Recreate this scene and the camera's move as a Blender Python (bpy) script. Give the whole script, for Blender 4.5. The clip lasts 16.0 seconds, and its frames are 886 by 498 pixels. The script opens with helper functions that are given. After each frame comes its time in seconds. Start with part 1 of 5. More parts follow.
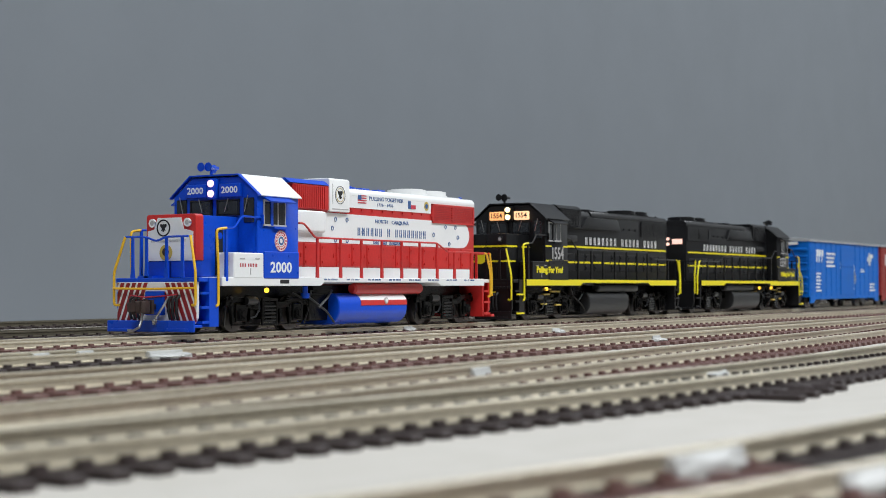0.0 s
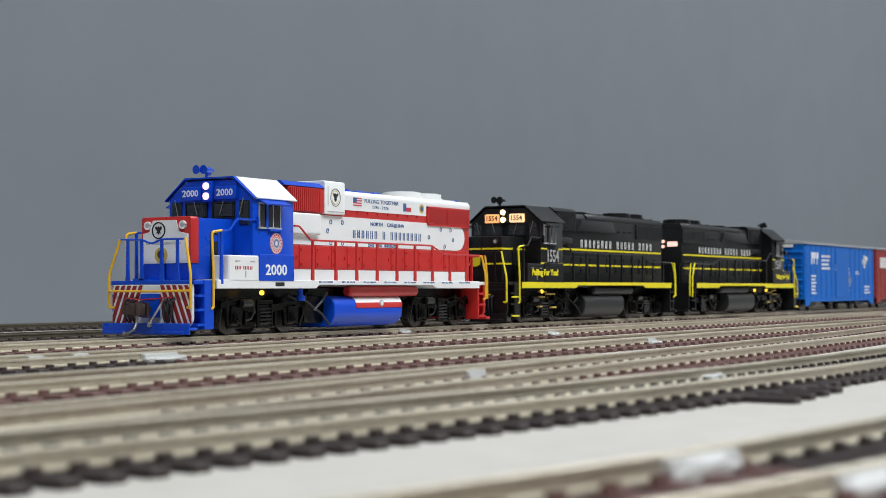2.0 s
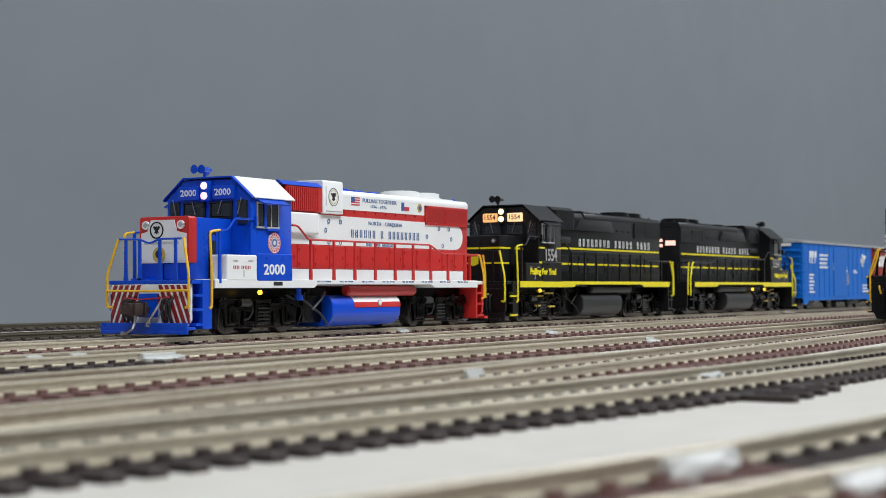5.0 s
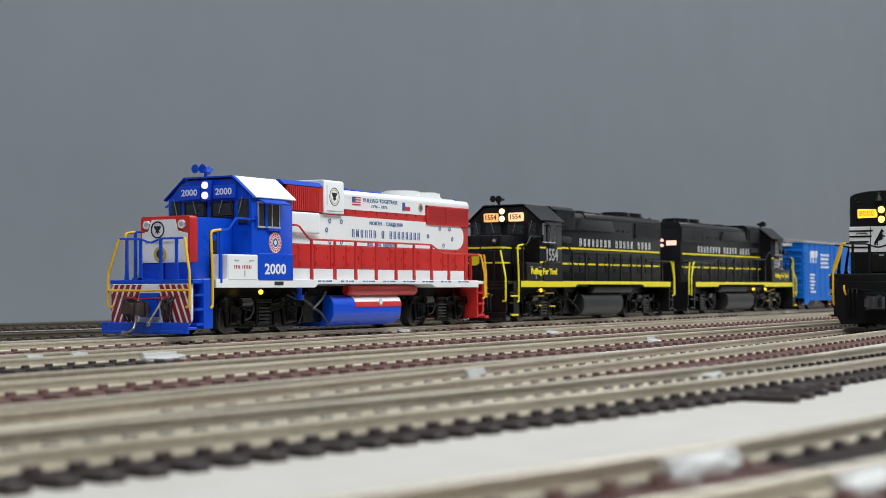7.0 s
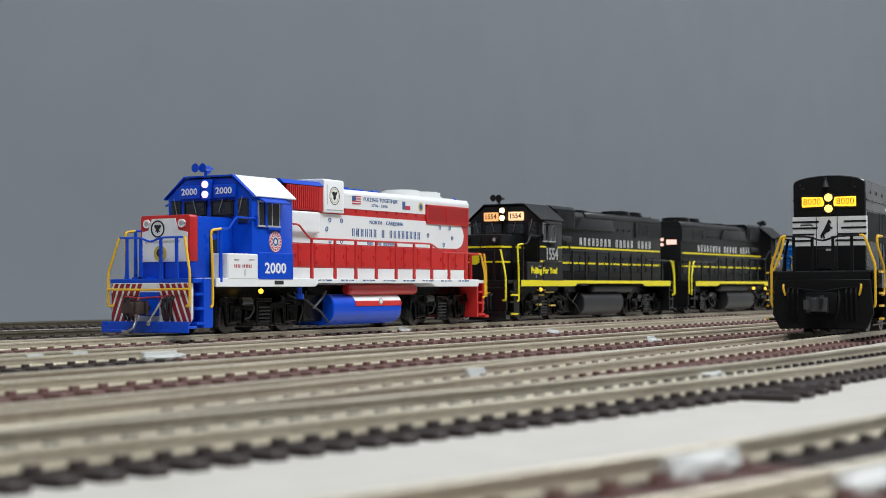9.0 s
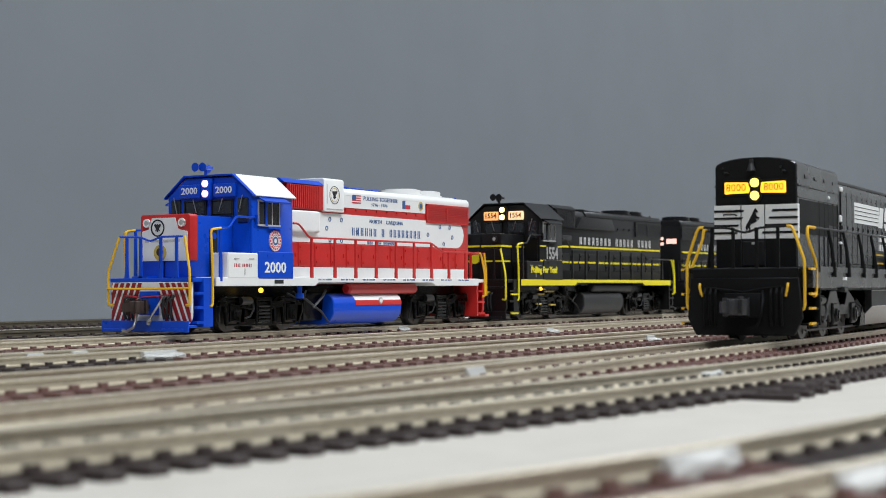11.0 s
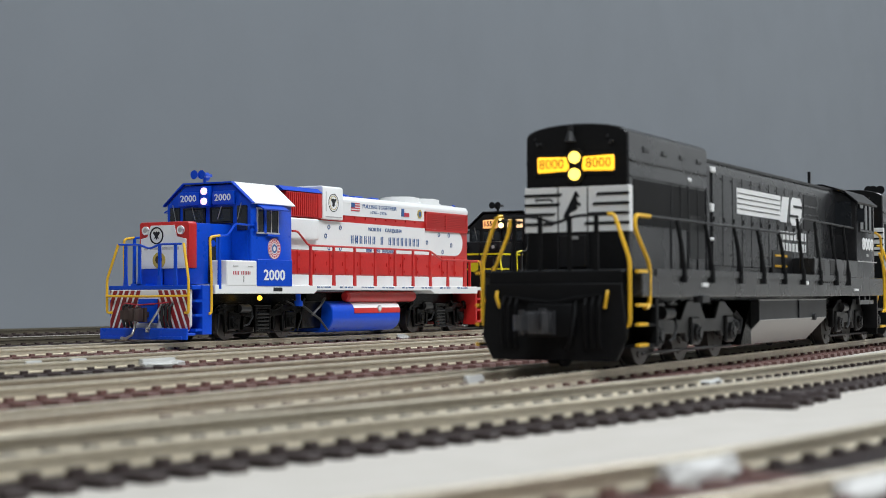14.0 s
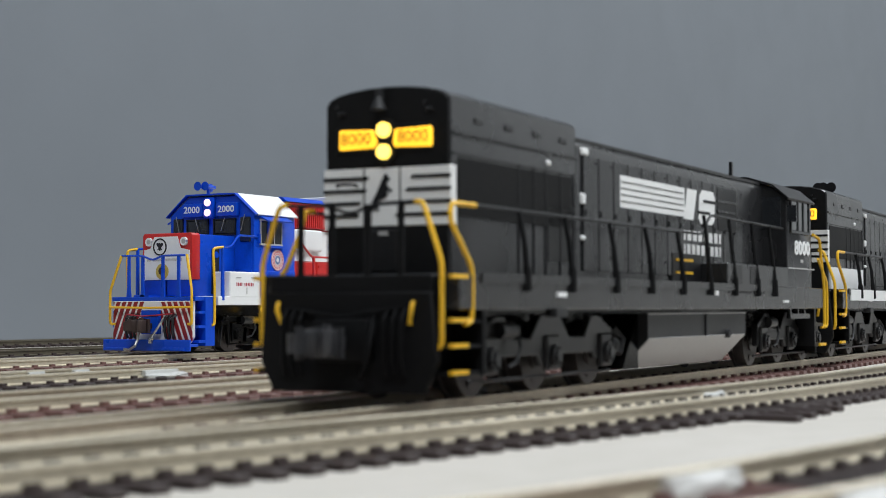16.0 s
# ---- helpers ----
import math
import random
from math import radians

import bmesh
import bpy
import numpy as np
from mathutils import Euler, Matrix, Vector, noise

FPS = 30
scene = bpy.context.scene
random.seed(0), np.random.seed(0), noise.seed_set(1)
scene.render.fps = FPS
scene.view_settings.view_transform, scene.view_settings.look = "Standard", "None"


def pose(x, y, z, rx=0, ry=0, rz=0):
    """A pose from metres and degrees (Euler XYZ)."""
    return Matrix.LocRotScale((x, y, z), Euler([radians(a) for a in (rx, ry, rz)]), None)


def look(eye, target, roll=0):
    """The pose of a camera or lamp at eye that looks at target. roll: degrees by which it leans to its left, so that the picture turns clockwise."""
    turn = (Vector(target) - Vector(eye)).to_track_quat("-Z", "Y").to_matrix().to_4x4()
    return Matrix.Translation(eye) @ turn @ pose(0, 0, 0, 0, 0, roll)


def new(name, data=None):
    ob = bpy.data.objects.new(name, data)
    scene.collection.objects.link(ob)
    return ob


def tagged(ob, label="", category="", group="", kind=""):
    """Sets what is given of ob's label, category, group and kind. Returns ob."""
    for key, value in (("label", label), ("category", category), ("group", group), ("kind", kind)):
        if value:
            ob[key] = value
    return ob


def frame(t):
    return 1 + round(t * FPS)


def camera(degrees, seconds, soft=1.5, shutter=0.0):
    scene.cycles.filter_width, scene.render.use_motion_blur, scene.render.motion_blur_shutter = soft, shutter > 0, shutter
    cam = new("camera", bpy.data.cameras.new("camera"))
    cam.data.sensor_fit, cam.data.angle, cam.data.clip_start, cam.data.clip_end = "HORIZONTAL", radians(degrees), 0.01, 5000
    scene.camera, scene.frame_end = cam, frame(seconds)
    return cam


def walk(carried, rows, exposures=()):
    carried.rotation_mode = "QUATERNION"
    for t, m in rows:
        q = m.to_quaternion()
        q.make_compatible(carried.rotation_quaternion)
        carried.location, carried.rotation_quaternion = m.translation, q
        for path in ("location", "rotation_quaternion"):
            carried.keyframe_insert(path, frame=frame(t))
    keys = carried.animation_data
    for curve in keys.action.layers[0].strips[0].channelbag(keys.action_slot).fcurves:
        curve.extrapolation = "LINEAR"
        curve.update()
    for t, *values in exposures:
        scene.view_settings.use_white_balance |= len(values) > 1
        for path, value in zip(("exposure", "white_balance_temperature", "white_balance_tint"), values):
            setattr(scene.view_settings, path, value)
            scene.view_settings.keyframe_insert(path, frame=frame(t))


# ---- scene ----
MM = 0.001
RAIL = 3.1          # rail head above the table, mm
EYE = (-0.49275, -0.32488, 0.01657)

cam = camera(30.80, 16.0, soft=0.4)
cam.data.dof.use_dof = True
cam.data.dof.focus_distance = 0.53
cam.data.dof.aperture_fstop = 50.0


def aim(yaw, pitch, roll):
    a, b = radians(yaw), radians(pitch)
    way = Vector((-math.sin(a) * math.cos(b), math.cos(a) * math.cos(b), math.sin(b)))
    return look(EYE, Vector(EYE) + way, roll)


# seconds, yaw, pitch, roll: a phone resting on the table, that sinks and lifts a little
AIM = [
    (0, -60.388, 1.451, -0.29),
    (0.5, -60.429, 1.461, -0.263),
    (1, -60.477, 1.479, -0.312),
    (1.5, -60.49, 1.512, -0.289),
    (2, -60.556, 1.54, -0.302),
    (2.5, -60.614, 1.585, -0.3),
    (3, -60.625, 1.599, -0.345),
    (3.5, -60.643, 1.568, -0.354),
    (4, -60.636, 1.537, -0.36),
    (6.5, -60.619, 1.5, -0.396),
    (7, -60.591, 1.506, -0.347),
    (7.5, -60.587, 1.506, -0.337),
    (8, -60.588, 1.503, -0.36),
    (8.5, -60.587, 1.475, -0.336),
    (9, -60.587, 1.475, -0.336),
    (11.5, -60.591, 1.444, -0.331),
    (12, -60.62, 1.474, -0.348),
    (12.5, -60.629, 1.482, -0.264),
    (13, -60.649, 1.512, -0.281),
    (13.5, -60.651, 1.636, -0.283),
    (14, -60.628, 1.728, -0.262),
    (14.5, -60.628, 1.821, -0.265),
    (15, -60.598, 1.913, -0.264),
    (15.5, -60.564, 2.018, -0.197),
    (16, -60.516, 2.151, -0.15),
]
walk(cam, [(t, aim(a, b, c)) for t, a, b, c in AIM], exposures=[(0.0, 0.0), (16.0, 0.0)])

# seconds, front face x and y in mm, heading in degrees of the moving engine
ENGINE_ROWS = [
    (7, 60.9, -185.5, 7.44),
    (8, 20.8, -187.7, 6.17),
    (9, -17.9, -189.7, 5.24),
    (11.5, -111.9, -192.3, 3.12),
    (12, -131.1, -192.6, 2.75),
    (12.5, -150, -192.8, 2.43),
    (13, -169.8, -193.4, 2.35),
    (13.5, -188.9, -194, 2.26),
    (14, -208.2, -194.6, 2.15),
    (14.5, -227.3, -195.1, 2),
    (15, -246.3, -195.9, 1.98),
    (15.5, -266, -197.3, 2.22),
    (16, -286.1, -198.4, 2.27),
]

# the moving engines keep to this track; the pieces farther back come from its centre line
CURVE = [(-700, -203), (-520, -200.5), (-420, -199.5), (-330, -198.5), (-256, -197), (-197, -194), (-120, -191.3), (-57, -189), (20, -185.5),
         (91, -180.5), (151, -175.5), (229, -168.5), (330, -160), (420, -154), (520, -150), (700, -148), (1600, -147.5)]


def smooth_path(pts, step=3.0):
    """Points every few millimetres along a smooth line through pts."""
    out = []
    for i in range(len(pts) - 1):
        p0, p1, p2, p3 = (Vector(pts[max(0, min(len(pts) - 1, k))]) for k in (i - 1, i, i + 1, i + 2))
        d = (p2 - p1).length
        m1 = (p2 - p0) * (d / max((p2 - p0).length, 1e-6)) if i else p2 - p1
        m2 = (p3 - p1) * (d / max((p3 - p1).length, 1e-6)) if i < len(pts) - 2 else p2 - p1
        n = max(2, int(d / step))
        for k in range(n):
            u = k / n
            out.append((2 * u**3 - 3 * u**2 + 1) * p1 + (u**3 - 2 * u**2 + u) * m1 + (3 * u**2 - 2 * u**3) * p2 + (u**3 - u**2) * m2)
    out.append(Vector(pts[-1]))
    return out


def at_x(line, x):
    for a, b in zip(line, line[1:]):
        if a.x <= x <= b.x:
            return a + (b - a) * ((x - a.x) / (b.x - a.x))
    return line[-1]


# ---- light ----
world = bpy.data.worlds.new("room_light")
scene.world = world
world.use_nodes = True
world.node_tree.nodes["Background"].inputs[0].default_value = (0.86, 0.93, 1.0, 1)
world.node_tree.nodes["Background"].inputs[1].default_value = 0.02


def ceiling_lamp(x, y, z, size, watts, aim_at, colour=(0.90, 0.955, 1.0)):
    lamp = new("ceiling_lamp", bpy.data.lights.new("ceiling_lamp", "AREA"))
    lamp.data.shape, lamp.data.size, lamp.data.size_y = "RECTANGLE", size, size * 0.6
    lamp.data.energy, lamp.data.color = watts, colour
    lamp.matrix_world = look((x, y, z), aim_at)
    return lamp


# ceiling light out of view, high on the near side
ceiling_lamp(0.1, -1.1, 1.85, 0.9, 40, (0.05, -0.1, 0.0))
# added fill for the engines' front ends
ceiling_lamp(-1.6, -0.9, 1.9, 0.7, 26, (-0.3, -0.1, 0.0))
# added lamp that brightens the right part of the backdrop wall
ceiling_lamp(1.9, -0.9, 1.95, 0.9, 32, (1.8, -0.1, 0.2))
# added lamp on the unseen east wall, for sheen on black sides
ceiling_lamp(3.4, -1.6, 1.95, 0.9, 34, (4.5, -1.9, 0.2))


# ---- materials ----
def material(name, colour, rough=0.45, metal=0.0, vary=0.10, scale=220.0, bump=0.05, glow=0.0, coat=0.0, spec=0.5, dirt=None):
    m = bpy.data.materials.new(name)
    m.use_nodes = True
    nt = m.node_tree
    b = nt.nodes["Principled BSDF"]
    co = nt.nodes.new("ShaderNodeTexCoord")
    fine, broad = nt.nodes.new("ShaderNodeTexNoise"), nt.nodes.new("ShaderNodeTexNoise")
    fine.inputs["Scale"].default_value, fine.inputs["Detail"].default_value = scale * 6, 4
    broad.inputs["Scale"].default_value, broad.inputs["Detail"].default_value = scale * 0.35, 3
    for n in (fine, broad):
        nt.links.new(co.outputs["Object"], n.inputs["Vector"])
    both = nt.nodes.new("ShaderNodeMath")
    both.operation = "MULTIPLY_ADD"
    both.inputs[1].default_value = 0.5
    half = nt.nodes.new("ShaderNodeMath")
    half.operation = "MULTIPLY"
    half.inputs[1].default_value = 0.5
    nt.links.new(broad.outputs["Fac"], half.inputs[0])
    nt.links.new(fine.outputs["Fac"], both.inputs[0])
    nt.links.new(half.outputs[0], both.inputs[2])
    ramp = nt.nodes.new("ShaderNodeValToRGB")
    lo = [c * (1 - vary) for c in colour]
    hi = [min(1, c * (1 + vary)) for c in colour]
    if dirt:
        lo = [c * 0.5 + d * 0.5 for c, d in zip(colour, dirt)]
    ramp.color_ramp.elements[0].position, ramp.color_ramp.elements[1].position = 0.35, 0.65
    ramp.color_ramp.elements[0].color, ramp.color_ramp.elements[1].color = (*lo, 1), (*hi, 1)
    nt.links.new(both.outputs[0], ramp.inputs["Fac"])
    nt.links.new(ramp.outputs["Color"], b.inputs["Base Color"])
    rr = nt.nodes.new("ShaderNodeMapRange")
    rr.inputs["To Min"].default_value, rr.inputs["To Max"].default_value = max(0.02, rough - 0.08), min(1, rough + 0.08)
    nt.links.new(broad.outputs["Fac"], rr.inputs["Value"])
    nt.links.new(rr.outputs["Result"], b.inputs["Roughness"])
    b.inputs["Metallic"].default_value = metal
    b.inputs["Specular IOR Level"].default_value = spec
    b.inputs["Coat Weight"].default_value = coat
    if bump:
        bp = nt.nodes.new("ShaderNodeBump")
        bp.inputs["Strength"].default_value, bp.inputs["Distance"].default_value = bump, 0.0003
        nt.links.new(fine.outputs["Fac"], bp.inputs["Height"])
        nt.links.new(bp.outputs["Normal"], b.inputs["Normal"])
    if glow:
        b.inputs["Emission Color"].default_value, b.inputs["Emission Strength"].default_value = (*colour, 1), glow
    return m


BLUE = material("blue_paint", (0.003, 0.064, 0.55), 0.30, spec=0.35)
RED = material("red_paint", (0.52, 0.022, 0.020), 0.36)
PILOTRED = material("dark_red_paint", (0.26, 0.012, 0.016), 0.42)
WHITE = material("white_paint", (0.80, 0.80, 0.79), 0.42, vary=0.03)
BLACK = material("black_paint", (0.007, 0.007, 0.008), 0.38, vary=0.3, spec=0.32)
# on the long-hood engine's front end this black also holds its shade
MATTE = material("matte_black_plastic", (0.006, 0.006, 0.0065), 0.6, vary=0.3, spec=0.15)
SATIN = material("satin_black_paint", (0.010, 0.010, 0.011), 0.40, vary=0.25, spec=0.25)
NSBLACK = material("warm_black_paint", (0.019, 0.019, 0.020), 0.27, vary=0.2)
GREYBLACK = material("dark_grey_plastic", (0.020, 0.020, 0.021), 0.45, vary=0.25, spec=0.35)
YELLOW = material("yellow_plastic", (0.80, 0.46, 0.02), 0.42)
LEMON = material("lemon_paint", (0.80, 0.68, 0.01), 0.45, vary=0.06)
INK = material("blue_ink", (0.03, 0.10, 0.28), 0.5)
DARKINK = material("dark_ink", (0.010, 0.010, 0.012), 0.6)
BOARDINK = material("board_ink", (0.30, 0.16, 0.015), 0.5)
GOLD = material("gold_ink", (0.55, 0.40, 0.08), 0.5)
REDINK = material("red_ink", (0.5, 0.03, 0.05), 0.5)
STEEL = material("bright_steel", (0.55, 0.54, 0.52), 0.3, metal=0.9)
CAST = material("cast_grey_metal", (0.075, 0.075, 0.08), 0.35, metal=0.6)
RUST = material("brown_metal", (0.06, 0.04, 0.035), 0.5, metal=0.4)
TRUCK = material("truck_black_plastic", (0.003, 0.003, 0.003), 0.24, vary=0.3, spec=0.2)
TRUCKGREY = material("truck_grey_plastic", (0.015, 0.015, 0.016), 0.34, vary=0.25)
WHEEL = material("wheel_metal", (0.10, 0.09, 0.085), 0.4, metal=0.7)
SILVER = material("silver_grey_paint", (0.42, 0.41, 0.40), 0.45, vary=0.06)
GLASSY = material("window_glass", (0.02, 0.022, 0.025), 0.08, bump=0.0, coat=0.5)
LENSWHITE = material("lit_white_lens", (1.0, 0.66, 0.72), 0.3, glow=1.05, vary=0.0, bump=0.0)
LENSWARM = material("lit_warm_lens", (1.0, 0.74, 0.34), 0.3, glow=3.0, vary=0.0, bump=0.0)
LENSAMBER = material("lit_amber_lens", (1.0, 0.70, 0.12), 0.3, glow=2.4, vary=0.0, bump=0.0)
BOARDAMBER = material("lit_amber_board", (1.0, 0.53, 0.03), 0.3, glow=1.5, vary=0.06, bump=0.0)
BOARDORANGE = material("lit_orange_board", (1.0, 0.47, 0.17), 0.3, glow=0.85, vary=0.06, bump=0.0)
BOARDPALE = material("lit_pale_board", (1.0, 0.64, 0.34), 0.3, glow=1.0, vary=0.06, bump=0.0)
BOARDPINK = material("lit_pink_board", (1.0, 0.60, 0.50), 0.3, glow=0.9, vary=0.06, bump=0.0)
STEPLIGHT = material("lit_step_lamp", (1.0, 0.58, 0.04), 0.3, glow=2.0, vary=0.0, bump=0.0)
CARBLUE = material("car_blue_paint", (0.002, 0.125, 0.50), 0.5, spec=0.2)
CARROOF = material("car_roof_silver", (0.35, 0.36, 0.37), 0.5)
CARRED = material("car_red_paint", (0.26, 0.03, 0.025), 0.5, spec=0.25)
RAILMETAL = material("nickel_silver_rail", (0.66, 0.60, 0.48), 0.37, metal=0.55, vary=0.10, scale=120, dirt=(0.46, 0.40, 0.29))
RAILDARK = material("dark_brown_rail", (0.11, 0.095, 0.068), 0.5, metal=0.5, vary=0.2, scale=120)
TIEBROWN = material("brown_tie_plastic", (0.135, 0.066, 0.057), 0.5, vary=0.25)
TIEBLACK = material("black_tie_plastic", (0.034, 0.022, 0.021), 0.55, vary=0.3)
JOINER = material("clear_plastic", (0.50, 0.50, 0.48), 0.42, vary=0.06, bump=0.05, coat=0.15)
WHITEGLUE = material("white_dried_glue", (0.56, 0.55, 0.53), 0.5, vary=0.04)
TABLE = material("white_foam_board", (0.535, 0.50, 0.455), 0.6, vary=0.05, scale=25, bump=0.12, dirt=(0.47, 0.44, 0.38))
WALLGREY = material("grey_wall_paint", (0.160, 0.176, 0.196), 0.75, vary=0.035, scale=3.0, bump=0.06)
# unseen walls: tones chosen for their reflection in engines and rails
ROOMDARK = material("dark_room_paint", (0.05, 0.05, 0.052), 0.8, vary=0.03, scale=2.0)
ROOMWHITE = material("room_paint", (0.26, 0.26, 0.26), 0.8, vary=0.03, scale=2.0)
ROOMPALE = material("pale_room_paint", (0.62, 0.62, 0.61), 0.8, vary=0.03, scale=2.0)


# ---- building ----
class Shape:
    """A bmesh in millimetres."""

    def __init__(self):
        self.bm = bmesh.new()

    def faces(self, verts, faces):
        vs = [self.bm.verts.new(v) for v in verts]
        for f in faces:
            self.bm.faces.new([vs[i] for i in f])
        return self

    def box(self, x0, x1, y0, y1, z0, z1):
        return self.faces([(x, y, z) for x in (x0, x1) for y in (y0, y1) for z in (z0, z1)],
                          [(0, 1, 3, 2), (4, 6, 7, 5), (0, 4, 5, 1), (2, 3, 7, 6), (0, 2, 6, 4), (1, 5, 7, 3)])

    def prism(self, pts, a0, a1, axis="y"):
        put = {"x": lambda p, a: (a, p[0], p[1]), "y": lambda p, a: (p[0], a, p[1]), "z": lambda p, a: (p[0], p[1], a)}[axis]
        n = len(pts)
        return self.faces([put(p, a0) for p in pts] + [put(p, a1) for p in pts],
                          [tuple(range(n)), tuple(range(2 * n - 1, n - 1, -1))] + [(i, n + i, n + (i + 1) % n, (i + 1) % n) for i in range(n)])

    def wire(self, pts, r, seg=6, r2=None):
        pts = [Vector(p) for p in pts]
        rings = []
        for i, p in enumerate(pts):
            d = (pts[min(i + 1, len(pts) - 1)] - pts[max(i - 1, 0)]).normalized()
            u = d.orthogonal().normalized() if i == 0 else (u - d * u.dot(d)).normalized()
            w = d.cross(u)
            rad = r if r2 is None else r + (r2 - r) * i / (len(pts) - 1)
            rings.append([p + (u * math.cos(k * math.tau / seg) + w * math.sin(k * math.tau / seg)) * rad for k in range(seg)])
        n = len(pts)
        fs = [(i * seg + k, i * seg + (k + 1) % seg, (i + 1) * seg + (k + 1) % seg, (i + 1) * seg + k) for i in range(n - 1) for k in range(seg)]
        return self.faces([v for ring in rings for v in ring], fs + [tuple(range(seg))[::-1], tuple(range((n - 1) * seg, n * seg))])

    def cyl(self, p0, p1, r, seg=16, r2=None):
        return self.wire([p0, p1], r, seg, r2)

    def ball(self, c, r, seg=8):
        bmesh.ops.create_uvsphere(self.bm, u_segments=seg, v_segments=max(4, seg // 2), radius=r, matrix=Matrix.Translation(c))
        return self

    def bevel(self, w, seg=2):
        self.bm.normal_update()
        es = [e for e in self.bm.edges if len(e.link_faces) == 2 and e.calc_face_angle() > 0.5]
        bmesh.ops.bevel(self.bm, geom=es, offset=w, segments=seg, profile=0.6, affect="EDGES", clamp_overlap=True)
        return self


def mesh_of(name, shape, mat):
    bmesh.ops.recalc_face_normals(shape.bm, faces=shape.bm.faces)
    for v in shape.bm.verts:
        v.co *= MM
    me = bpy.data.meshes.new(name)
    shape.bm.to_mesh(me)
    shape.bm.free()
    me.materials.append(mat)
    for p in me.polygons:
        p.use_smooth = True
    me.set_sharp_from_angle(angle=radians(35))
    return me


def part(name, shape, mat, parent, label=""):
    ob = new(name, mesh_of(name, shape, mat))
    ob.parent = parent
    if label:
        ob["label"] = label
    return ob


def thing(name, label, category, m=None, group=""):
    ob = new(name)
    ob.empty_display_size = 0.01
    if m is not None:
        ob.matrix_world = m
    return tagged(ob, label, category, group)


def frame_of(face, x, y, z):
    """Where flat lettering lies: face is the side it looks to."""
    cols = {"near": ((1, 0, 0), (0, 0, 1), (0, -1, 0)), "far": ((-1, 0, 0), (0, 0, 1), (0, 1, 0)), "front": ((0, -1, 0), (0, 0, 1), (-1, 0, 0))}[face]
    m = Matrix.Identity(4)
    for j, c in enumerate(cols):
        for i in range(3):
            m[i][j] = c[i]
    m.translation = Vector((x, y, z)) * MM
    return m


def lettering(parent, words, height, face, x, y, z, mat, width=None, bold=0.0, slant=0.0, thick=0.06):
    cu = bpy.data.curves.new("lettering", "FONT")
    cu.body, cu.size, cu.align_x, cu.align_y = words, height * 1.38 * MM, "CENTER", "CENTER"
    cu.extrude, cu.offset, cu.shear, cu.resolution_u = thick * MM, bold * MM, slant, 2
    tmp = bpy.data.objects.new("lettering", cu)
    me = bpy.data.meshes.new_from_object(tmp)
    bpy.data.objects.remove(tmp)
    if width:
        xs = [v.co.x for v in me.vertices]
        k = width * MM / (max(xs) - min(xs))
        for v in me.vertices:
            v.co.x *= k
    me.materials.clear()
    me.materials.append(mat)
    ob = new("lettering", me)
    ob.parent = parent
    ob.matrix_local = frame_of(face, x, y, z)
    return ob


def word_bars(parent, words, height, face, x, y, z, mat, width, name="name_mark", fill=0.55):
    """Plain bars, two for each letter of words of the lengths given."""
    n = sum(words) + 0.9 * (len(words) - 1)
    pitch = width / n
    s = Shape()
    u, w = -width / 2, pitch * fill
    st = w * 0.36
    if height > 2.5:
        bar = mesh_of(name, Shape().box(0, st, -height / 2, height / 2, -0.06, 0.06), mat)
        for count in words:
            for _ in range(count):
                for v in (u, u + w * 1.25 - st):
                    ob = new(name, bar)
                    ob.parent = parent
                    ob.matrix_local = frame_of(face, x, y, z) @ Matrix.Translation((v * MM, 0, 0))
                u += pitch
            u += 0.9 * pitch
        return ob
    for count in words:
        for _ in range(count):
            s.box(u, u + st, -height / 2, height / 2, -0.06, 0.06)
            s.box(u + w * 1.25 - st, u + w * 1.25, -height / 2, height / 2, -0.06, 0.06)
            u += pitch
        u += 0.9 * pitch
    ob = tagged(part(name, s, mat, parent), kind="stuff")
    ob.matrix_local = frame_of(face, x, y, z)
    return ob


def disc(parent, name, face, x, y, z, r, mat, thick=0.12, ring=None, seg=28):
    s = Shape()
    if ring:
        for k in range(seg):
            a, b = k * math.tau / seg, (k + 1) * math.tau / seg
            s.prism([(ring * math.cos(a), ring * math.sin(a)), (r * math.cos(a), r * math.sin(a)), (r * math.cos(b), r * math.sin(b)), (ring * math.cos(b), ring * math.sin(b))], -thick, thick, "z")
        bmesh.ops.remove_doubles(s.bm, verts=s.bm.verts, dist=1e-4)
    else:
        s.cyl((0, 0, -thick), (0, 0, thick), r, seg)
    ob = part(name, s, mat, parent)
    ob.matrix_local = frame_of(face, x, y, z)
    return ob


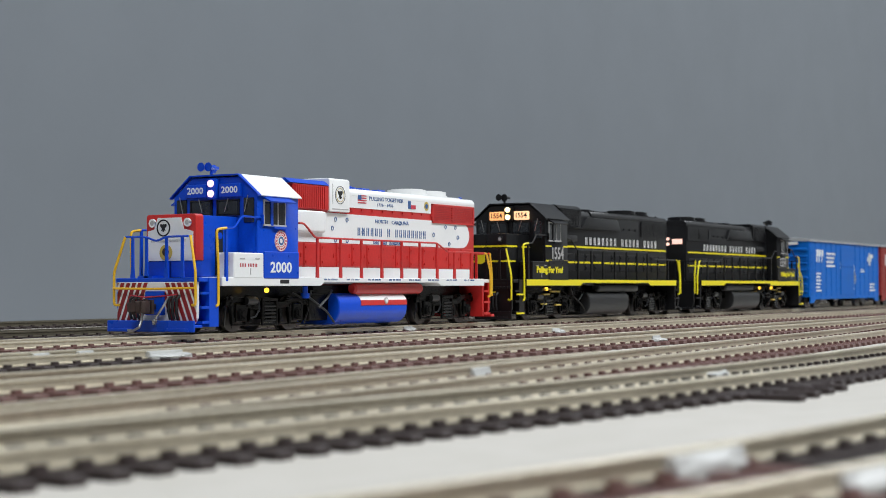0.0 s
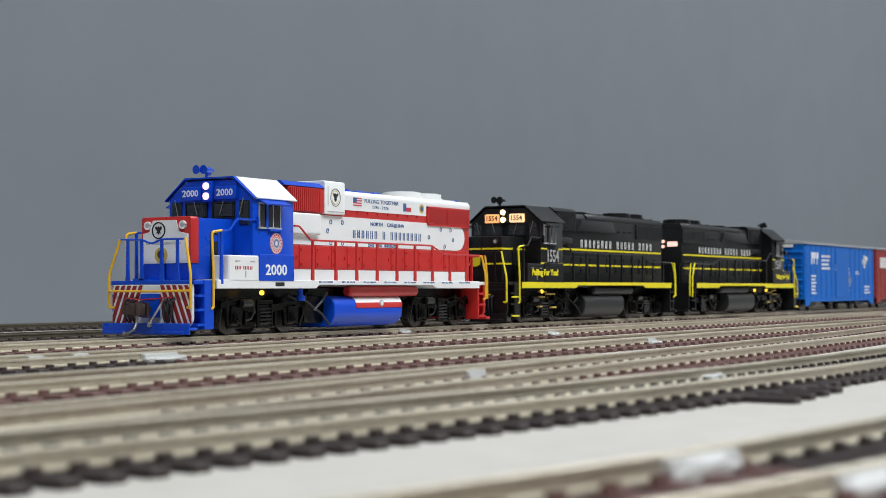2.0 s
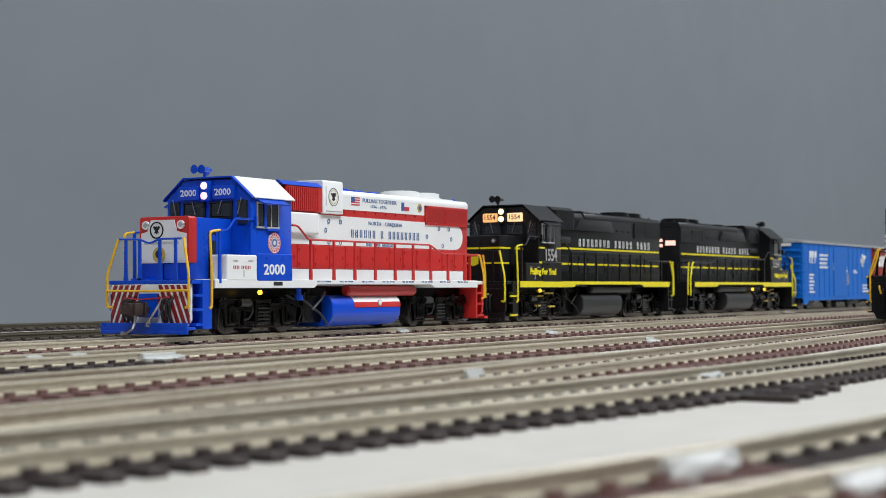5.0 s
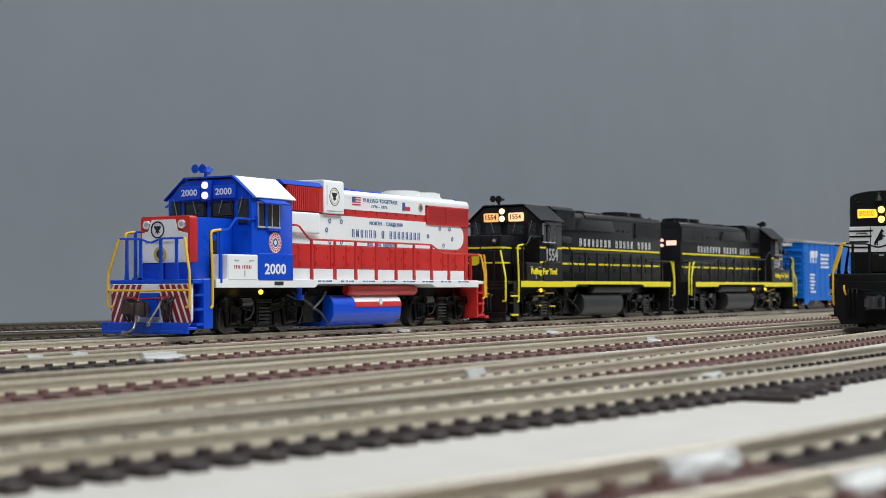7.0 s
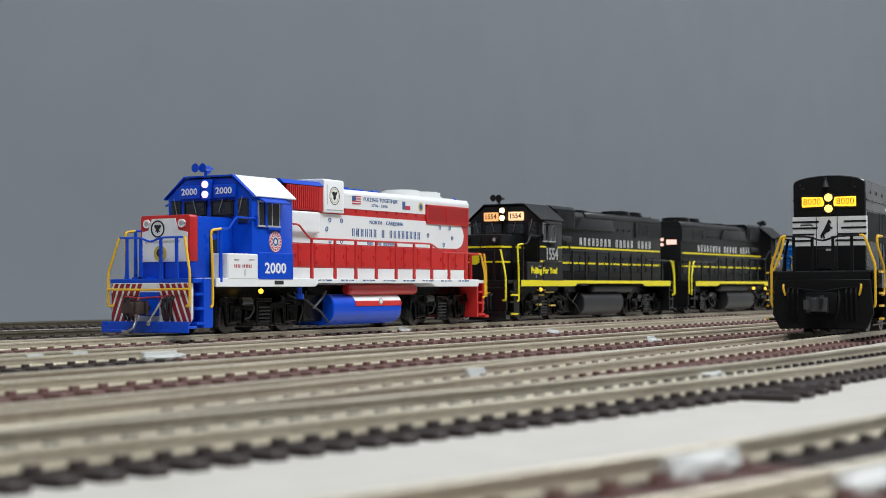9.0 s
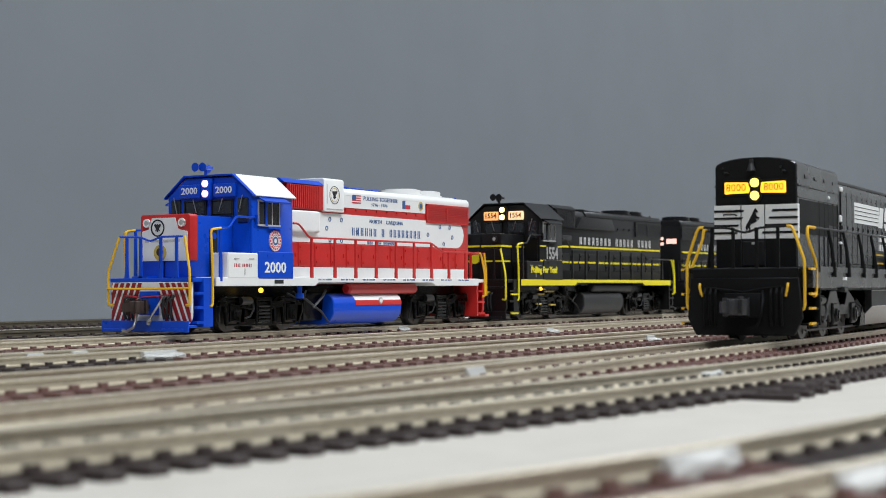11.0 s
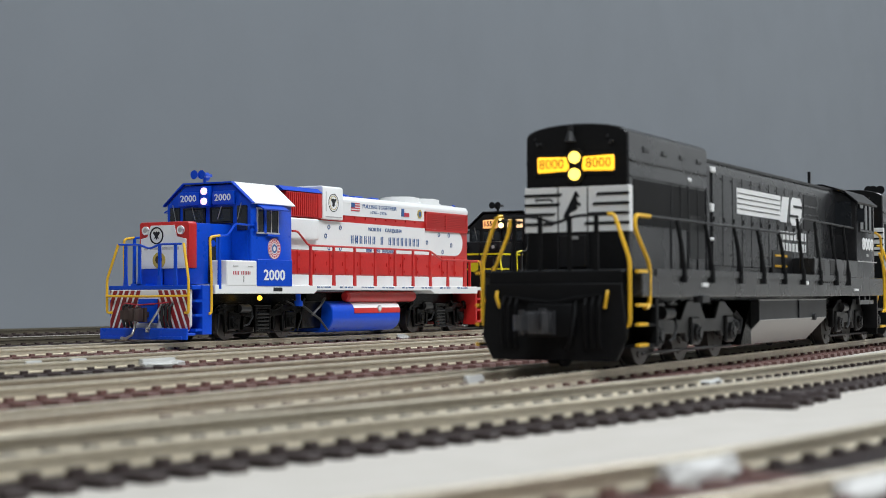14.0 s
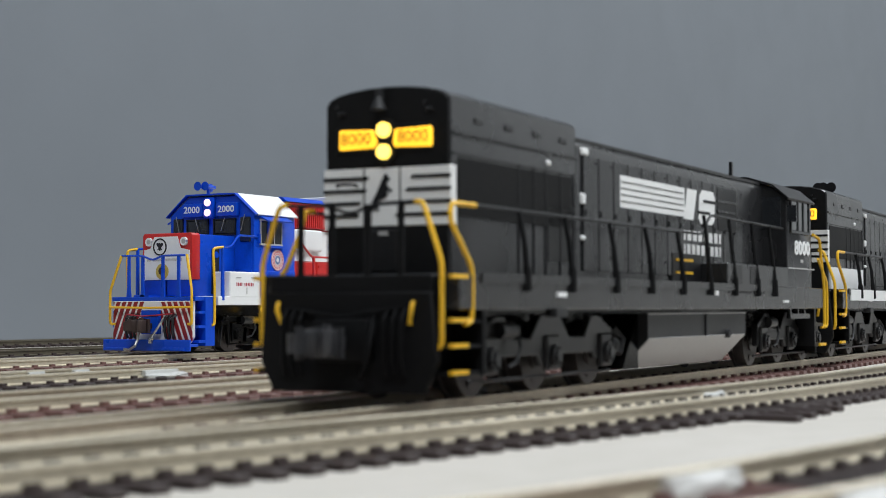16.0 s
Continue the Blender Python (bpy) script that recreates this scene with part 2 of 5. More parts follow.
# ---- parts that all engines share ----
def truck(parent, cx, axles, mat, frame_kind, lamp=None):
    """A truck with its wheels, side frames, axle boxes and springs, centred on cx."""
    half = (axles - 1) / 2 * (31.6 if axles == 2 else 23.8)
    xs = [cx - half + i * (31.6 if axles == 2 else 23.8) for i in range(axles)]
    body = part("truck", Shape().box(cx - half - 4, cx + half + 4, -6, 6, 4, 9.5), mat, parent)
    for x in xs:
        for s in (-1, 1):
            w = Shape().cyl((0, s * 6.9, 0), (0, s * 9.4, 0), 5.75, 28).cyl((0, s * 6.4, 0), (0, s * 6.9, 0), 6.3, 28)
            w.cyl((0, s * 9.4, 0), (0, s * 9.8, 0), 2.2, 14)
            for q in range(4):
                w.cyl((3.9 * math.cos(q * 1.571), s * 9.3, 3.9 * math.sin(q * 1.571)), (3.9 * math.cos(q * 1.571), s * 9.6, 3.9 * math.sin(q * 1.571)), 0.7, 8)
            part("wheel", w, WHEEL, body, "dark metal wheel").location = (x * MM, 0, 5.85 * MM)
        part("axle", Shape().cyl((x, -7, 5.85), (x, 7, 5.85), 1.1, 10), WHEEL, body)
    for s in (-1, 1):
        y0, y1 = s * 11.0, s * 12.4
        f = Shape()
        if frame_kind == "light":
            a, b = xs[0], xs[-1]
            f.prism([(a - 7.5, 8.6), (a - 7.5, 10.2), (a - 3, 11.6), (a + 4, 11.4), (a + 7, 9.9), (b - 7, 9.9), (b - 4, 11.4), (b + 3, 11.6), (b + 7.5, 10.2), (b + 7.5, 8.6), (b + 3.5, 8.6), (b + 2.5, 9.6), (b - 2.5, 9.6),
                     (b - 3.5, 8.0), (cx + 5, 7.2), (cx + 4.4, 6.6), (cx - 4.4, 6.6), (cx - 5, 7.2), (a + 3.5, 8.0), (a + 2.5, 9.6), (a - 2.5, 9.6), (a - 3.5, 8.6)], y0, y1)
            for x in (a, b):
                f.prism([(x - 4.6, 9.0), (x - 3.2, 9.0), (x - 2.9, 3.0), (x - 3.7, 2.6)], y0, y1).prism([(x + 4.6, 9.0), (x + 3.2, 9.0), (x + 2.9, 3.0), (x + 3.7, 2.6)], y0, y1)
                f.box(x - 3.6, x + 3.6, min(y0, y1) + 0.3, max(y0, y1) - 0.2, 2.2, 2.9)
            f.box(a, b, min(y0, y1) + 0.4, max(y0, y1) - 0.4, 2.1, 2.5)
            f.box(cx - 4.2, cx + 4.2, s * 12.2, s * 12.9, 2.0, 3.0).box(cx - 4.4, cx - 3.5, s * 12.2, s * 13.0, 2.0, 11.0).box(cx + 3.5, cx + 4.4, s * 12.2, s * 13.0, 2.0, 11.0)
            f.box(cx - 4.4, cx + 4.4, s * 12.2, s * 13.1, 10.0, 11.2)
        else:
            a, b = xs[0], xs[-1]
            pts = [(a - 4, 10.0), (a - 4, 4.8), (a + 4, 4.8), (a + 5, 6.0), (cx - 5, 6.0), (cx - 3.6, 4.2), (cx + 3.6, 4.2), (cx + 5, 6.0), (b - 5, 6.0), (b - 4, 4.8), (b + 4, 4.8), (b + 4, 10.0),
                   (b - 2.5, 12.4), (b - 6, 12.4), (b - 9, 8.8), (cx + 8, 8.8), (cx + 4, 12.6), (cx - 4, 12.6), (cx - 8, 8.8), (a + 9, 8.8), (a + 6, 12.4), (a + 2.5, 12.4)]
            f.prism(pts, y0, y1)
            f.box(a - 5, b + 5, s * 11.2, s * 11.8, 2.2, 2.8)
        part("side_frame", f.bevel(0.22, 1), mat, body)
        if frame_kind == "light":
            sp = Shape()
            for k in range(5):
                sp.cyl((cx - 3.2, s * 12.6, 3.6 + k * 1.2), (cx + 3.2, s * 12.6, 3.6 + k * 1.2), 0.45, 8)
            part("leaf_spring", sp, mat, body)
            part("brake_shoe", Shape().prism([(xs[0] + 6.6, 3.4), (xs[0] + 8.0, 3.2), (xs[0] + 8.4, 7.6), (xs[0] + 7.2, 8.4)], s * 9.2, s * 11.4).prism([(xs[-1] - 6.6, 3.4), (xs[-1] - 8.0, 3.2), (xs[-1] - 8.4, 7.6), (xs[-1] - 7.2, 8.4)], s * 9.2, s * 11.4), mat, body)
            part("sand_pipe", Shape().wire([(xs[0] - 6.0, s * 12.0, 11.5), (xs[0] - 7.4, s * 12.2, 7.0), (xs[0] - 6.6, s * 11.0, 2.4)], 0.3, 6), TRUCKGREY, body)
            part("sand_pipe", Shape().wire([(xs[-1] + 6.0, s * 12.0, 11.5), (xs[-1] + 7.4, s * 12.2, 7.0), (xs[-1] + 6.6, s * 11.0, 2.4)], 0.3, 6), TRUCKGREY, body)
        for x in xs:
            b = Shape().box(x - 2.6, x + 2.6, s * 12.0, s * 13.0, 3.4, 9.2).bevel(0.3, 1)
            b.cyl((x, s * 12.8, 5.85), (x, s * 13.7, 5.85), 1.9, 18).cyl((x, s * 13.6, 5.85), (x, s * 14.1, 5.85), 1.0, 12)
            for q in range(6):
                b.cyl((x + 1.4 * math.cos(q * 1.047), s * 13.6, 5.85 + 1.4 * math.sin(q * 1.047)), (x + 1.4 * math.cos(q * 1.047), s * 13.95, 5.85 + 1.4 * math.sin(q * 1.047)), 0.25, 6)
            part("axle_box", b, mat, body)
            coil = Shape()
            for dx in (-4.6, 4.6):
                if frame_kind == "light":
                    coil.wire([(x + dx + 0.8 * math.cos(q * 1.1), s * (11.9 + 0.7 * math.sin(q * 1.1)), 9.4 + q * 0.115) for q in range(24)], 0.24, 5)
                else:
                    coil.wire([(x + dx * 0.55 + 0.8 * math.cos(q * 1.1), s * (10.2 + 0.7 * math.sin(q * 1.1)), 9.0 + q * 0.16) for q in range(24)], 0.26, 5)
            part("coil_spring", coil, mat, body)
        cylinder_x = cx - half - 1.0
        bc = Shape().cyl((cylinder_x + 3.6, s * 12.7, 10.2), (cylinder_x + 9.0, s * 12.7, 10.2), 1.35, 16).cyl((cylinder_x + 9.0, s * 12.7, 10.2), (cylinder_x + 10.2, s * 12.7, 10.2), 0.7, 10)
        bc.wire([(cylinder_x + 10, s * 13.2, 10.4), (cylinder_x + 9.6, s * 13.9, 7.5), (cylinder_x + 7.4, s * 14.1, 5.2), (cylinder_x + 4.4, s * 14.1, 4.6)], 0.3, 6)
        part("brake_cylinder", bc, TRUCKGREY, body)
    return body


def coupler(parent, x, way, mat=RUST, z=8.6):
    def along(u):
        return x + way * u
    s = Shape().box(min(x, along(5)), max(x, along(5)), -1.1, 1.1, z - 0.9, z + 0.9)
    head = [(4.2, -1.2), (5.6, -2.9), (8.2, -3.2), (9.2, -2.4), (8.4, -1.6), (7.0, -0.9), (6.8, 0.3), (7.6, 1.4), (7.2, 2.9), (5.6, 2.6), (4.2, 1.2)]
    s.prism([(along(u), v) for u, v in head], z - 1.9, z + 1.9, "z").bevel(0.3, 2)
    s.prism([(along(u), v) for u, v in ((6.6, 1.2), (8.0, 1.0), (9.4, 1.6), (9.9, 2.6), (9.0, 3.4), (7.2, 3.2))], z - 1.4, z + 1.4, "z")
    s.cyl((along(7.4), 2.4, z - 2.3), (along(7.4), 2.4, z + 2.3), 0.6, 12).cyl((along(5.6), -1.0, z + 1.8), (along(5.6), -1.0, z + 2.6), 0.7, 10)
    s.box(min(along(3.4), along(4.6)), max(along(3.4), along(4.6)), -2.6, 2.6, z - 2.2, z + 2.2)
    part("coupler", s, mat, parent, "dark metal knuckle coupler")
    if mat is RUST:
        part("trip_pin", Shape().wire([(x + way * 6.5, -0.5, z - 1.5), (x + way * 6.8, -0.5, z - 4.2), (x + way * 8.2, -0.6, z - 6.2), (x + way * 11.5, -1.0, z - 7.2), (x + way * 13.8, -1.2, z - 6.9)], 0.42, 8), STEEL, parent, "bent bright steel trip pin")


def horn(parent, x, y, z, mat, bells):
    for k, (dy, way, length) in enumerate(bells):
        s = Shape().cyl((x, y + dy, z), (x + way * length, y + dy, z), 0.45, 10, 0.7).cyl((x + way * length, y + dy, z), (x + way * (length + 1.6), y + dy, z), 0.7, 14, 1.5)
        part("horn_bell", s, mat, parent)
    part("horn_stand", Shape().cyl((x, y, z - 3.2), (x, y, z + 0.3), 0.55, 10).box(x - 1.2, x + 1.2, y + min(b[0] for b in bells), y + max(b[0] for b in bells), z - 0.5, z + 0.4), mat, parent)


def hand_grab(parent, pts, mat, r=0.42, name="grab_rail"):
    out = [Vector(pts[0])]
    for a, b, c in zip(pts, pts[1:], pts[2:]):
        a, b, c = Vector(a), Vector(b), Vector(c)
        ra, rc = min(1.2, (b - a).length * 0.4), min(1.2, (c - b).length * 0.4)
        p, q = b + (a - b).normalized() * ra, b + (c - b).normalized() * rc
        out += [p, (p + q + 2 * b) / 4, q]
    out.append(Vector(pts[-1]))
    return part(name, Shape().wire(out, r, 7), mat, parent)


def slats(parent, name, x0, x1, y, z0, z1, n, mat, backing, upright=False):
    s = 1 if y > 0 else -1
    part(name + "_backing", Shape().box(x0, x1, min(y, y + s * 0.1), max(y, y + s * 0.1), z0, z1), backing, parent)
    for k in range(n):
        if upright:
            u = x0 + (x1 - x0) * (k + 0.5) / n
            w = (x1 - x0) / n * 0.30
            sh = Shape().box(u - w, u + w, min(y, y + s * 0.55), max(y, y + s * 0.55), z0 + 0.2, z1 - 0.2)
        else:
            u = z0 + (z1 - z0) * (k + 0.5) / n
            w = (z1 - z0) / n * 0.30
            sh = Shape().box(x0 + 0.2, x1 - 0.2, min(y, y + s * 0.55), max(y, y + s * 0.55), u - w, u + w)
        part(name + "_slat", sh, mat, parent)


def clip_band(pts, lo, hi):
    """The part of a flat outline whose first coordinate lies between lo and hi."""
    for edge, sign in ((lo, 1), (hi, -1)):
        out = []
        for p, q in zip(pts, pts[1:] + pts[:1]):
            a, b = (p[0] - edge) * sign, (q[0] - edge) * sign
            if a >= 0:
                out.append(p)
            if a * b < 0:
                t = a / (a - b)
                out.append((edge, p[1] + (q[1] - p[1]) * t))
        pts = out
    return pts


def seal_bird(parent, face, x, y, z, k):
    """A small dark bird with spread wings, as on a round seal."""
    half = [(0.0, 1.0), (0.16, 0.86), (0.14, 0.6), (0.5, 0.95), (0.86, 0.92), (0.98, 0.62), (0.84, 0.34), (0.66, 0.1), (0.48, 0.0), (0.36, -0.24), (0.66, -0.62), (0.5, -0.72), (0.24, -0.44), (0.2, -0.8), (0.0, -0.94)]
    pts = [(a * k, b * k) for a, b in half] + [(-a * k, b * k) for a, b in half[-2:0:-1]]
    part("seal_figure", Shape().prism(pts, -0.06, 0.06, "z"), DARKINK, parent).matrix_local = frame_of(face, x, y, z)


# ---- four-axle road switcher ----
def road_switcher(label, look_of, m, group=""):
    c = look_of
    e = thing("locomotive", label, "model locomotive", m, group)
    bright = c["kind"] == "stripes"
    # frame and walkway
    sill = [(-91, 15.0), (-36, 15.0), (-34, 16.2), (44, 16.2), (47, 15.0), (82, 15.0), (82, 17.8), (-91, 17.8)]
    part("walkway", Shape().prism(sill, -17.4, 17.4).bevel(0.15, 1), c["sill"], e)
    part("underframe", Shape().box(-84, 78, -8, 8, 9.5, 15).box(-30, 32, -10, 10, 8, 15.2), TRUCK, e)
    part("front_platform", Shape().box(-101.5, -91, -16.6, 16.6, 16.3, 17.6).bevel(0.15, 1), c["frontsill"], e)
    part("rear_platform", Shape().box(82, 88.5, -16.6, 16.6, 16.3, 17.6).bevel(0.15, 1), c["sill"], e)
    # pilots
    fp = part("front_pilot", Shape().prism([(-15.8, 16.3), (15.8, 16.3), (15.8, 5.2), (14.5, 3.4), (-14.5, 3.4), (-15.8, 5.2)], -101.6, -100.4, "x").bevel(0.2, 1), c["pilot"], e)
    if bright:
        for s in (-1, 1):
            for k in range(-1, 6):
                y = 3.5 + k * 2.35
                q = [(u, z) for u, z in ((y, 16.1), (y + 1.3, 16.1), (y + 6.1, 4.0), (y + 4.8, 4.0))]
                q = clip_band(q, 3.5, 15.6)
                part("warning_stripe", Shape().prism([(s * a, b) for a, b in q], -101.9, -101.5, "x"), PILOTRED, fp, "dark red slanting stripe")
        part("pilot_middle", Shape().box(-103.2, -101.0, -3.4, 3.4, 6.0, 13.5).bevel(0.4, 2), BLUE, fp)
    part("footboard", Shape().box(-104.6, -100.6, -17.2, 17.2, 2.2, 3.0).box(-104.9, -104.2, -17.2, 17.2, 0.9, 4.4).box(-105.6, -104.8, -15.5, -6.0, 1.0, 2.0).box(-105.6, -104.8, 6.0, 15.5, 1.0, 2.0).box(-104.6, -101, -13, -6, 3, 4).box(-104.6, -101, 6, 13, 3, 4).bevel(0.15, 1), c["step"], e)
    rp = part("rear_pilot", Shape().prism([(-15.8, 16.3), (15.8, 16.3), (15.8, 5.2), (14.5, 3.0), (-14.5, 3.0), (-15.8, 5.2)], 88.2, 89.6, "x").bevel(0.2, 1), c["rearpilot"], e)
    part("rear_footboard", Shape().box(89.4, 92.4, -16.5, 16.5, 2.4, 3.4).bevel(0.15, 1), c["rearpilot"], e)
    for s in (-1, 1):
        st = Shape().box(-97.0, -92.4, min(s * 9, s * 17), max(s * 9, s * 17), 2.4, 17.6).box(-100.4, -93, min(s * 10.8, s * 11.6), max(s * 10.8, s * 11.6), 3, 17)
        for z in (3.4, 8.0, 12.4):
            st.box(-100.4, -96.8, min(s * 11.4, s * 17), max(s * 11.4, s * 17), z, z + 0.8)
        part("front_steps", st, c["step"], e)
        st = Shape().box(81.4, 82.6, min(s * 9, s * 16.8), max(s * 9, s * 16.8), 2.8, 17).box(82, 88, min(s * 10.8, s * 11.6), max(s * 10.8, s * 11.6), 3, 17)
        for z in (3.4, 8.0, 12.4):
            st.box(82, 88.2, min(s * 11.4, s * 16.8), max(s * 11.4, s * 16.8), z, z + 0.8)
        part("rear_steps", st, c["rearpilot"], e)
        if not bright:
            for z in (3.0, 11.0):
                part("step_edge", Shape().box(-100.4, -94, s * 17.4 - 0.4, s * 17.4 + 0.2, z, z + 0.7), LEMON, e, "yellow step edge")
    # hoses
    for s in (-1, 1):
        for k in range(3):
            y = s * (6.2 + k * 1.5)
            part("hose", Shape().wire([(-101.8, y, 12), (-103.2, y, 11), (-103.4, y, 7), (-102.6, y, 4.8)], 0.45, 6), DARKINK, e, "black rubber hose")
    part("train_line_hose", Shape().wire([(-101.5, -5, 12), (-104, -5.2, 9.5), (-104.6, -4.0, 7.5), (-104.8, -2.6, 5.6), (-105, -2.2, 4.4)], 0.4, 7), STEEL, e, "grey hose with bright steel end")
    part("glad_hand", Shape().ball((-105, -2.2, 4.2), 0.9).box(-105.6, -104.4, -2.8, -1.6, 3.2, 4.4), STEEL, e)
    part("cut_lever", Shape().wire([(-103.2, 9, 12.2), (-103.4, 3, 11.6), (-103.4, -3, 11.9), (-103.2, -9, 12.4)], 0.22, 6), REDINK if bright else LEMON, e)
    coupler(e, -102.5, -1)
    coupler(e, 89.0, 1)
    # nose
    nose = part("nose", Shape().box(-94.2, -72, -9.6, 9.6, 17.8, 37.4).bevel(0.7, 2), c["nose"], e)
    if bright:
        part("nose_band", Shape().prism([(-9.9, 23), (9.9, 23), (9.9, 37.0), (9.4, 37.7), (-9.4, 37.7), (-9.9, 37.0)], -94.7, -90.6, "x").bevel(0.4, 2), RED, nose, "red band round the nose")
        panel = [(-9.0, 23.0), (9.0, 23.0), (9.0, 32.4), (6.4, 33.0), (5.0, 36.6), (-4.2, 36.6), (-5.4, 33.0), (-9.0, 32.2)]
        part("nose_panel", Shape().prism(panel, -95.05, -94.5, "x"), WHITE, nose, "white painted panel")
        disc(nose, "round_seal", "front", -95.15, 2.6, 33.4, 2.7, DARKINK, ring=2.3)
        seal_bird(nose, "front", -95.2, 2.6, 33.4, 1.35)
        disc(nose, "round_seal", "front", -95.15, 1.6, 25.6, 2.5, GOLD)
        disc(nose, "round_seal", "front", -95.32, 1.6, 25.8, 1.3, RUST)
        word_bars(nose, [2, 5, 8], 0.8, "front", -95.15, 0.6, 29.3, SILVER, 14, "writing_mark")
        part("nose_base", Shape().box(-94.9, -93, -9.2, 9.2, 17.8, 22.8), BLUE, nose)
    for s in (-1, 1):
        k = 7.0
        disc(nose, "class_light_rim", "front", -95.1, s * k, 35.0, 1.35, WHITE if bright else DARKINK, 0.35, ring=0.75, seg=18)
        disc(nose, "class_light", "front", -95.15, s * k, 35.0, 0.8, SILVER, 0.3, seg=14)
    # flat panel; on the striped engine its black is the slot's painted shade
    part("nose_door", Shape().box(-84.5, -81, -10.0, -9.5, 18.5, 33), DARKINK if bright else c["nose"], nose)
    part("sand_filler", Shape().cyl((-82.6, -10.2, 31), (-82.6, -9.4, 31), 1.1, 12), c["cabbase"], nose)
    part("nose_seam", Shape().box(-94.9, -94.3, -0.15, 0.15, 18, 36).box(-94.9, -94.3, -5, -4.8, 18, 23), c["nose"], nose)
    if not bright:
        part("nose_stripe", Shape().box(-94.5, -72.5, -9.85, 9.85, 31.6, 32.4), LEMON, nose, "yellow stripe")
        part("nose_stripe", Shape().box(-94.5, -86, -9.85, 9.85, 25.2, 25.9), LEMON, nose, "yellow stripe")
        disc(nose, "nose_emblem", "front", -94.6, 3, 27.0, 2.6, LEMON, 0.2)
    # cab
    cab = part("cab", Shape().prism([(-17.2, 17.8), (17.2, 17.8), (17.2, 44.6), (9.6, 50.6), (-9.6, 50.6), (-17.2, 44.6)], -72, -49.2, "x").bevel(0.25, 1), c["cab"], e)
    part("cab_roof", Shape().prism([(-18.0, 43.9), (-17.4, 44.9), (-9.8, 51.0), (9.8, 51.0), (17.4, 44.9), (18.0, 43.9), (18.3, 44.3), (9.9, 51.5), (-9.9, 51.5), (-18.3, 44.3)], -71.4, -48.4, "x").bevel(0.12, 1), c["cabroof"], cab)
    part("cab_front_edge", Shape().prism([(-18.0, 43.9), (-17.4, 44.9), (-9.8, 51.0), (9.8, 51.0), (17.4, 44.9), (18.0, 43.9), (18.3, 44.3), (9.9, 51.5), (-9.9, 51.5), (-18.3, 44.3)], -73.0, -71.4, "x"), c["cab"], cab)
    part("headlight_housing", Shape().box(-74.2, -71.8, -2.0, 2.0, 43.4, 50.2).bevel(0.7, 2), c["cab"], cab)
    for z in (45.2, 48.5):
        part("headlight", Shape().cyl((-74.7, 0, z), (-73.6, 0, z), 1.2, 18), LENSWHITE if bright else LENSWARM, cab, "lit round headlight")
    wide = 11.4 if bright else 9.6
    for s in (-1, 1):
        part("number_board", Shape().box(-73.6, -71.8, min(s * 2.6, s * wide), max(s * 2.6, s * wide), 44.0, 48.4 if bright else 47.8).bevel(0.5, 2), c["farboard"] if s > 0 else c["board"], cab, c["boardlabel"])
        lettering(cab, c["number"], 2.2, "front", -73.7, s * (2.6 + wide) / 2, 46.2 if bright else 45.9, c["boardink"], 6.6 if bright else 5.4, 0.06)
        # windscreens with frames
        part("windscreen", Shape().box(-72.5, -71.5, min(s * 1.4, s * 9.6), max(s * 1.4, s * 9.6), 38.2, 43.0).bevel(0.35, 1), GLASSY, cab, "dark glass pane")
        part("windscreen_frame", Shape().box(-72.7, -71.7, min(s * 1.0, s * 10), max(s * 1.0, s * 10), 42.8, 43.2).box(-72.7, -71.7, min(s * 1.0, s * 10), max(s * 1.0, s * 10), 37.9, 38.3).box(-72.7, -71.7, s * 1.2 - 0.2, s * 1.2 + 0.2, 38, 43.1).box(-72.7, -71.7, s * 9.8 - 0.2, s * 9.8 + 0.2, 38, 43.1), DARKINK, cab, "black rubber gasket")
        part("corner_window", Shape().box(-72.5, -71.5, min(s * 11.6, s * 15.8), max(s * 11.6, s * 15.8), 35.5, 43.6).bevel(0.3, 1), GLASSY, cab, "dark glass pane")
        part("cab_door", Shape().box(-72.4, -71.6, min(s * 11.2, s * 16.2), max(s * 11.2, s * 16.2), 24, 35), c["cab"], cab)
        part("wiper", Shape().wire([(-73.0, s * 6, 43.5), (-73.1, s * 4.6, 39.2)], 0.16, 5).wire([(-73.0, s * 14, 44.4), (-73.1, s * 12.6, 39.0)], 0.16, 5), STEEL, cab, "bright wiper arm")
        # side windows
        y = s * 17.2
        win = part("side_window", Shape().box(-69.0, -57.0, y - 0.25, y + 0.25, 34.8, 42.6), GLASSY, cab, "dark sliding side window")
        fr = Shape()
        for x in (-68.9, -61.4, -57.3):
            fr.box(x - 0.17, x + 0.17, y - 0.45, y + 0.45, 34.6, 42.8)
        fr.box(-69.3, -56.7, y - 0.5, y + 0.5, 34.4, 35.0).box(-69.3, -56.7, y - 0.5, y + 0.5, 42.4, 43.0)
        part("window_frame", fr, c["winframe"], win)
        part("window_post", Shape().box(-65.4, -64.2, y - 0.55, y + 0.55, 34.6, 42.8), c["cab"], win)
        part("arm_rest", Shape().box(-64, -56.6, y - 0.9, y + 0.9, 33.7, 34.4), c["cab"], win)
        part("sun_visor", Shape().prism([(s * 17.2, 44.2), (s * 17.2, 43.7), (s * 20.4, 42.0), (s * 20.6, 42.4)], -69.4, -55.0, "x"), c["cab"], cab)
        part("mirror", Shape().box(-70.6, -70.0, s * 17.2 - 1.0, s * 17.2 + 1.8, 35, 38), c["cab"], cab)
        # battery box and cab base
        box = part("battery_box", Shape().box(-85.2, -69.2, min(s * 11, s * 17.5), max(s * 11, s * 17.5), 17.4, 25.6).bevel(0.3, 1), c["battery"], e)
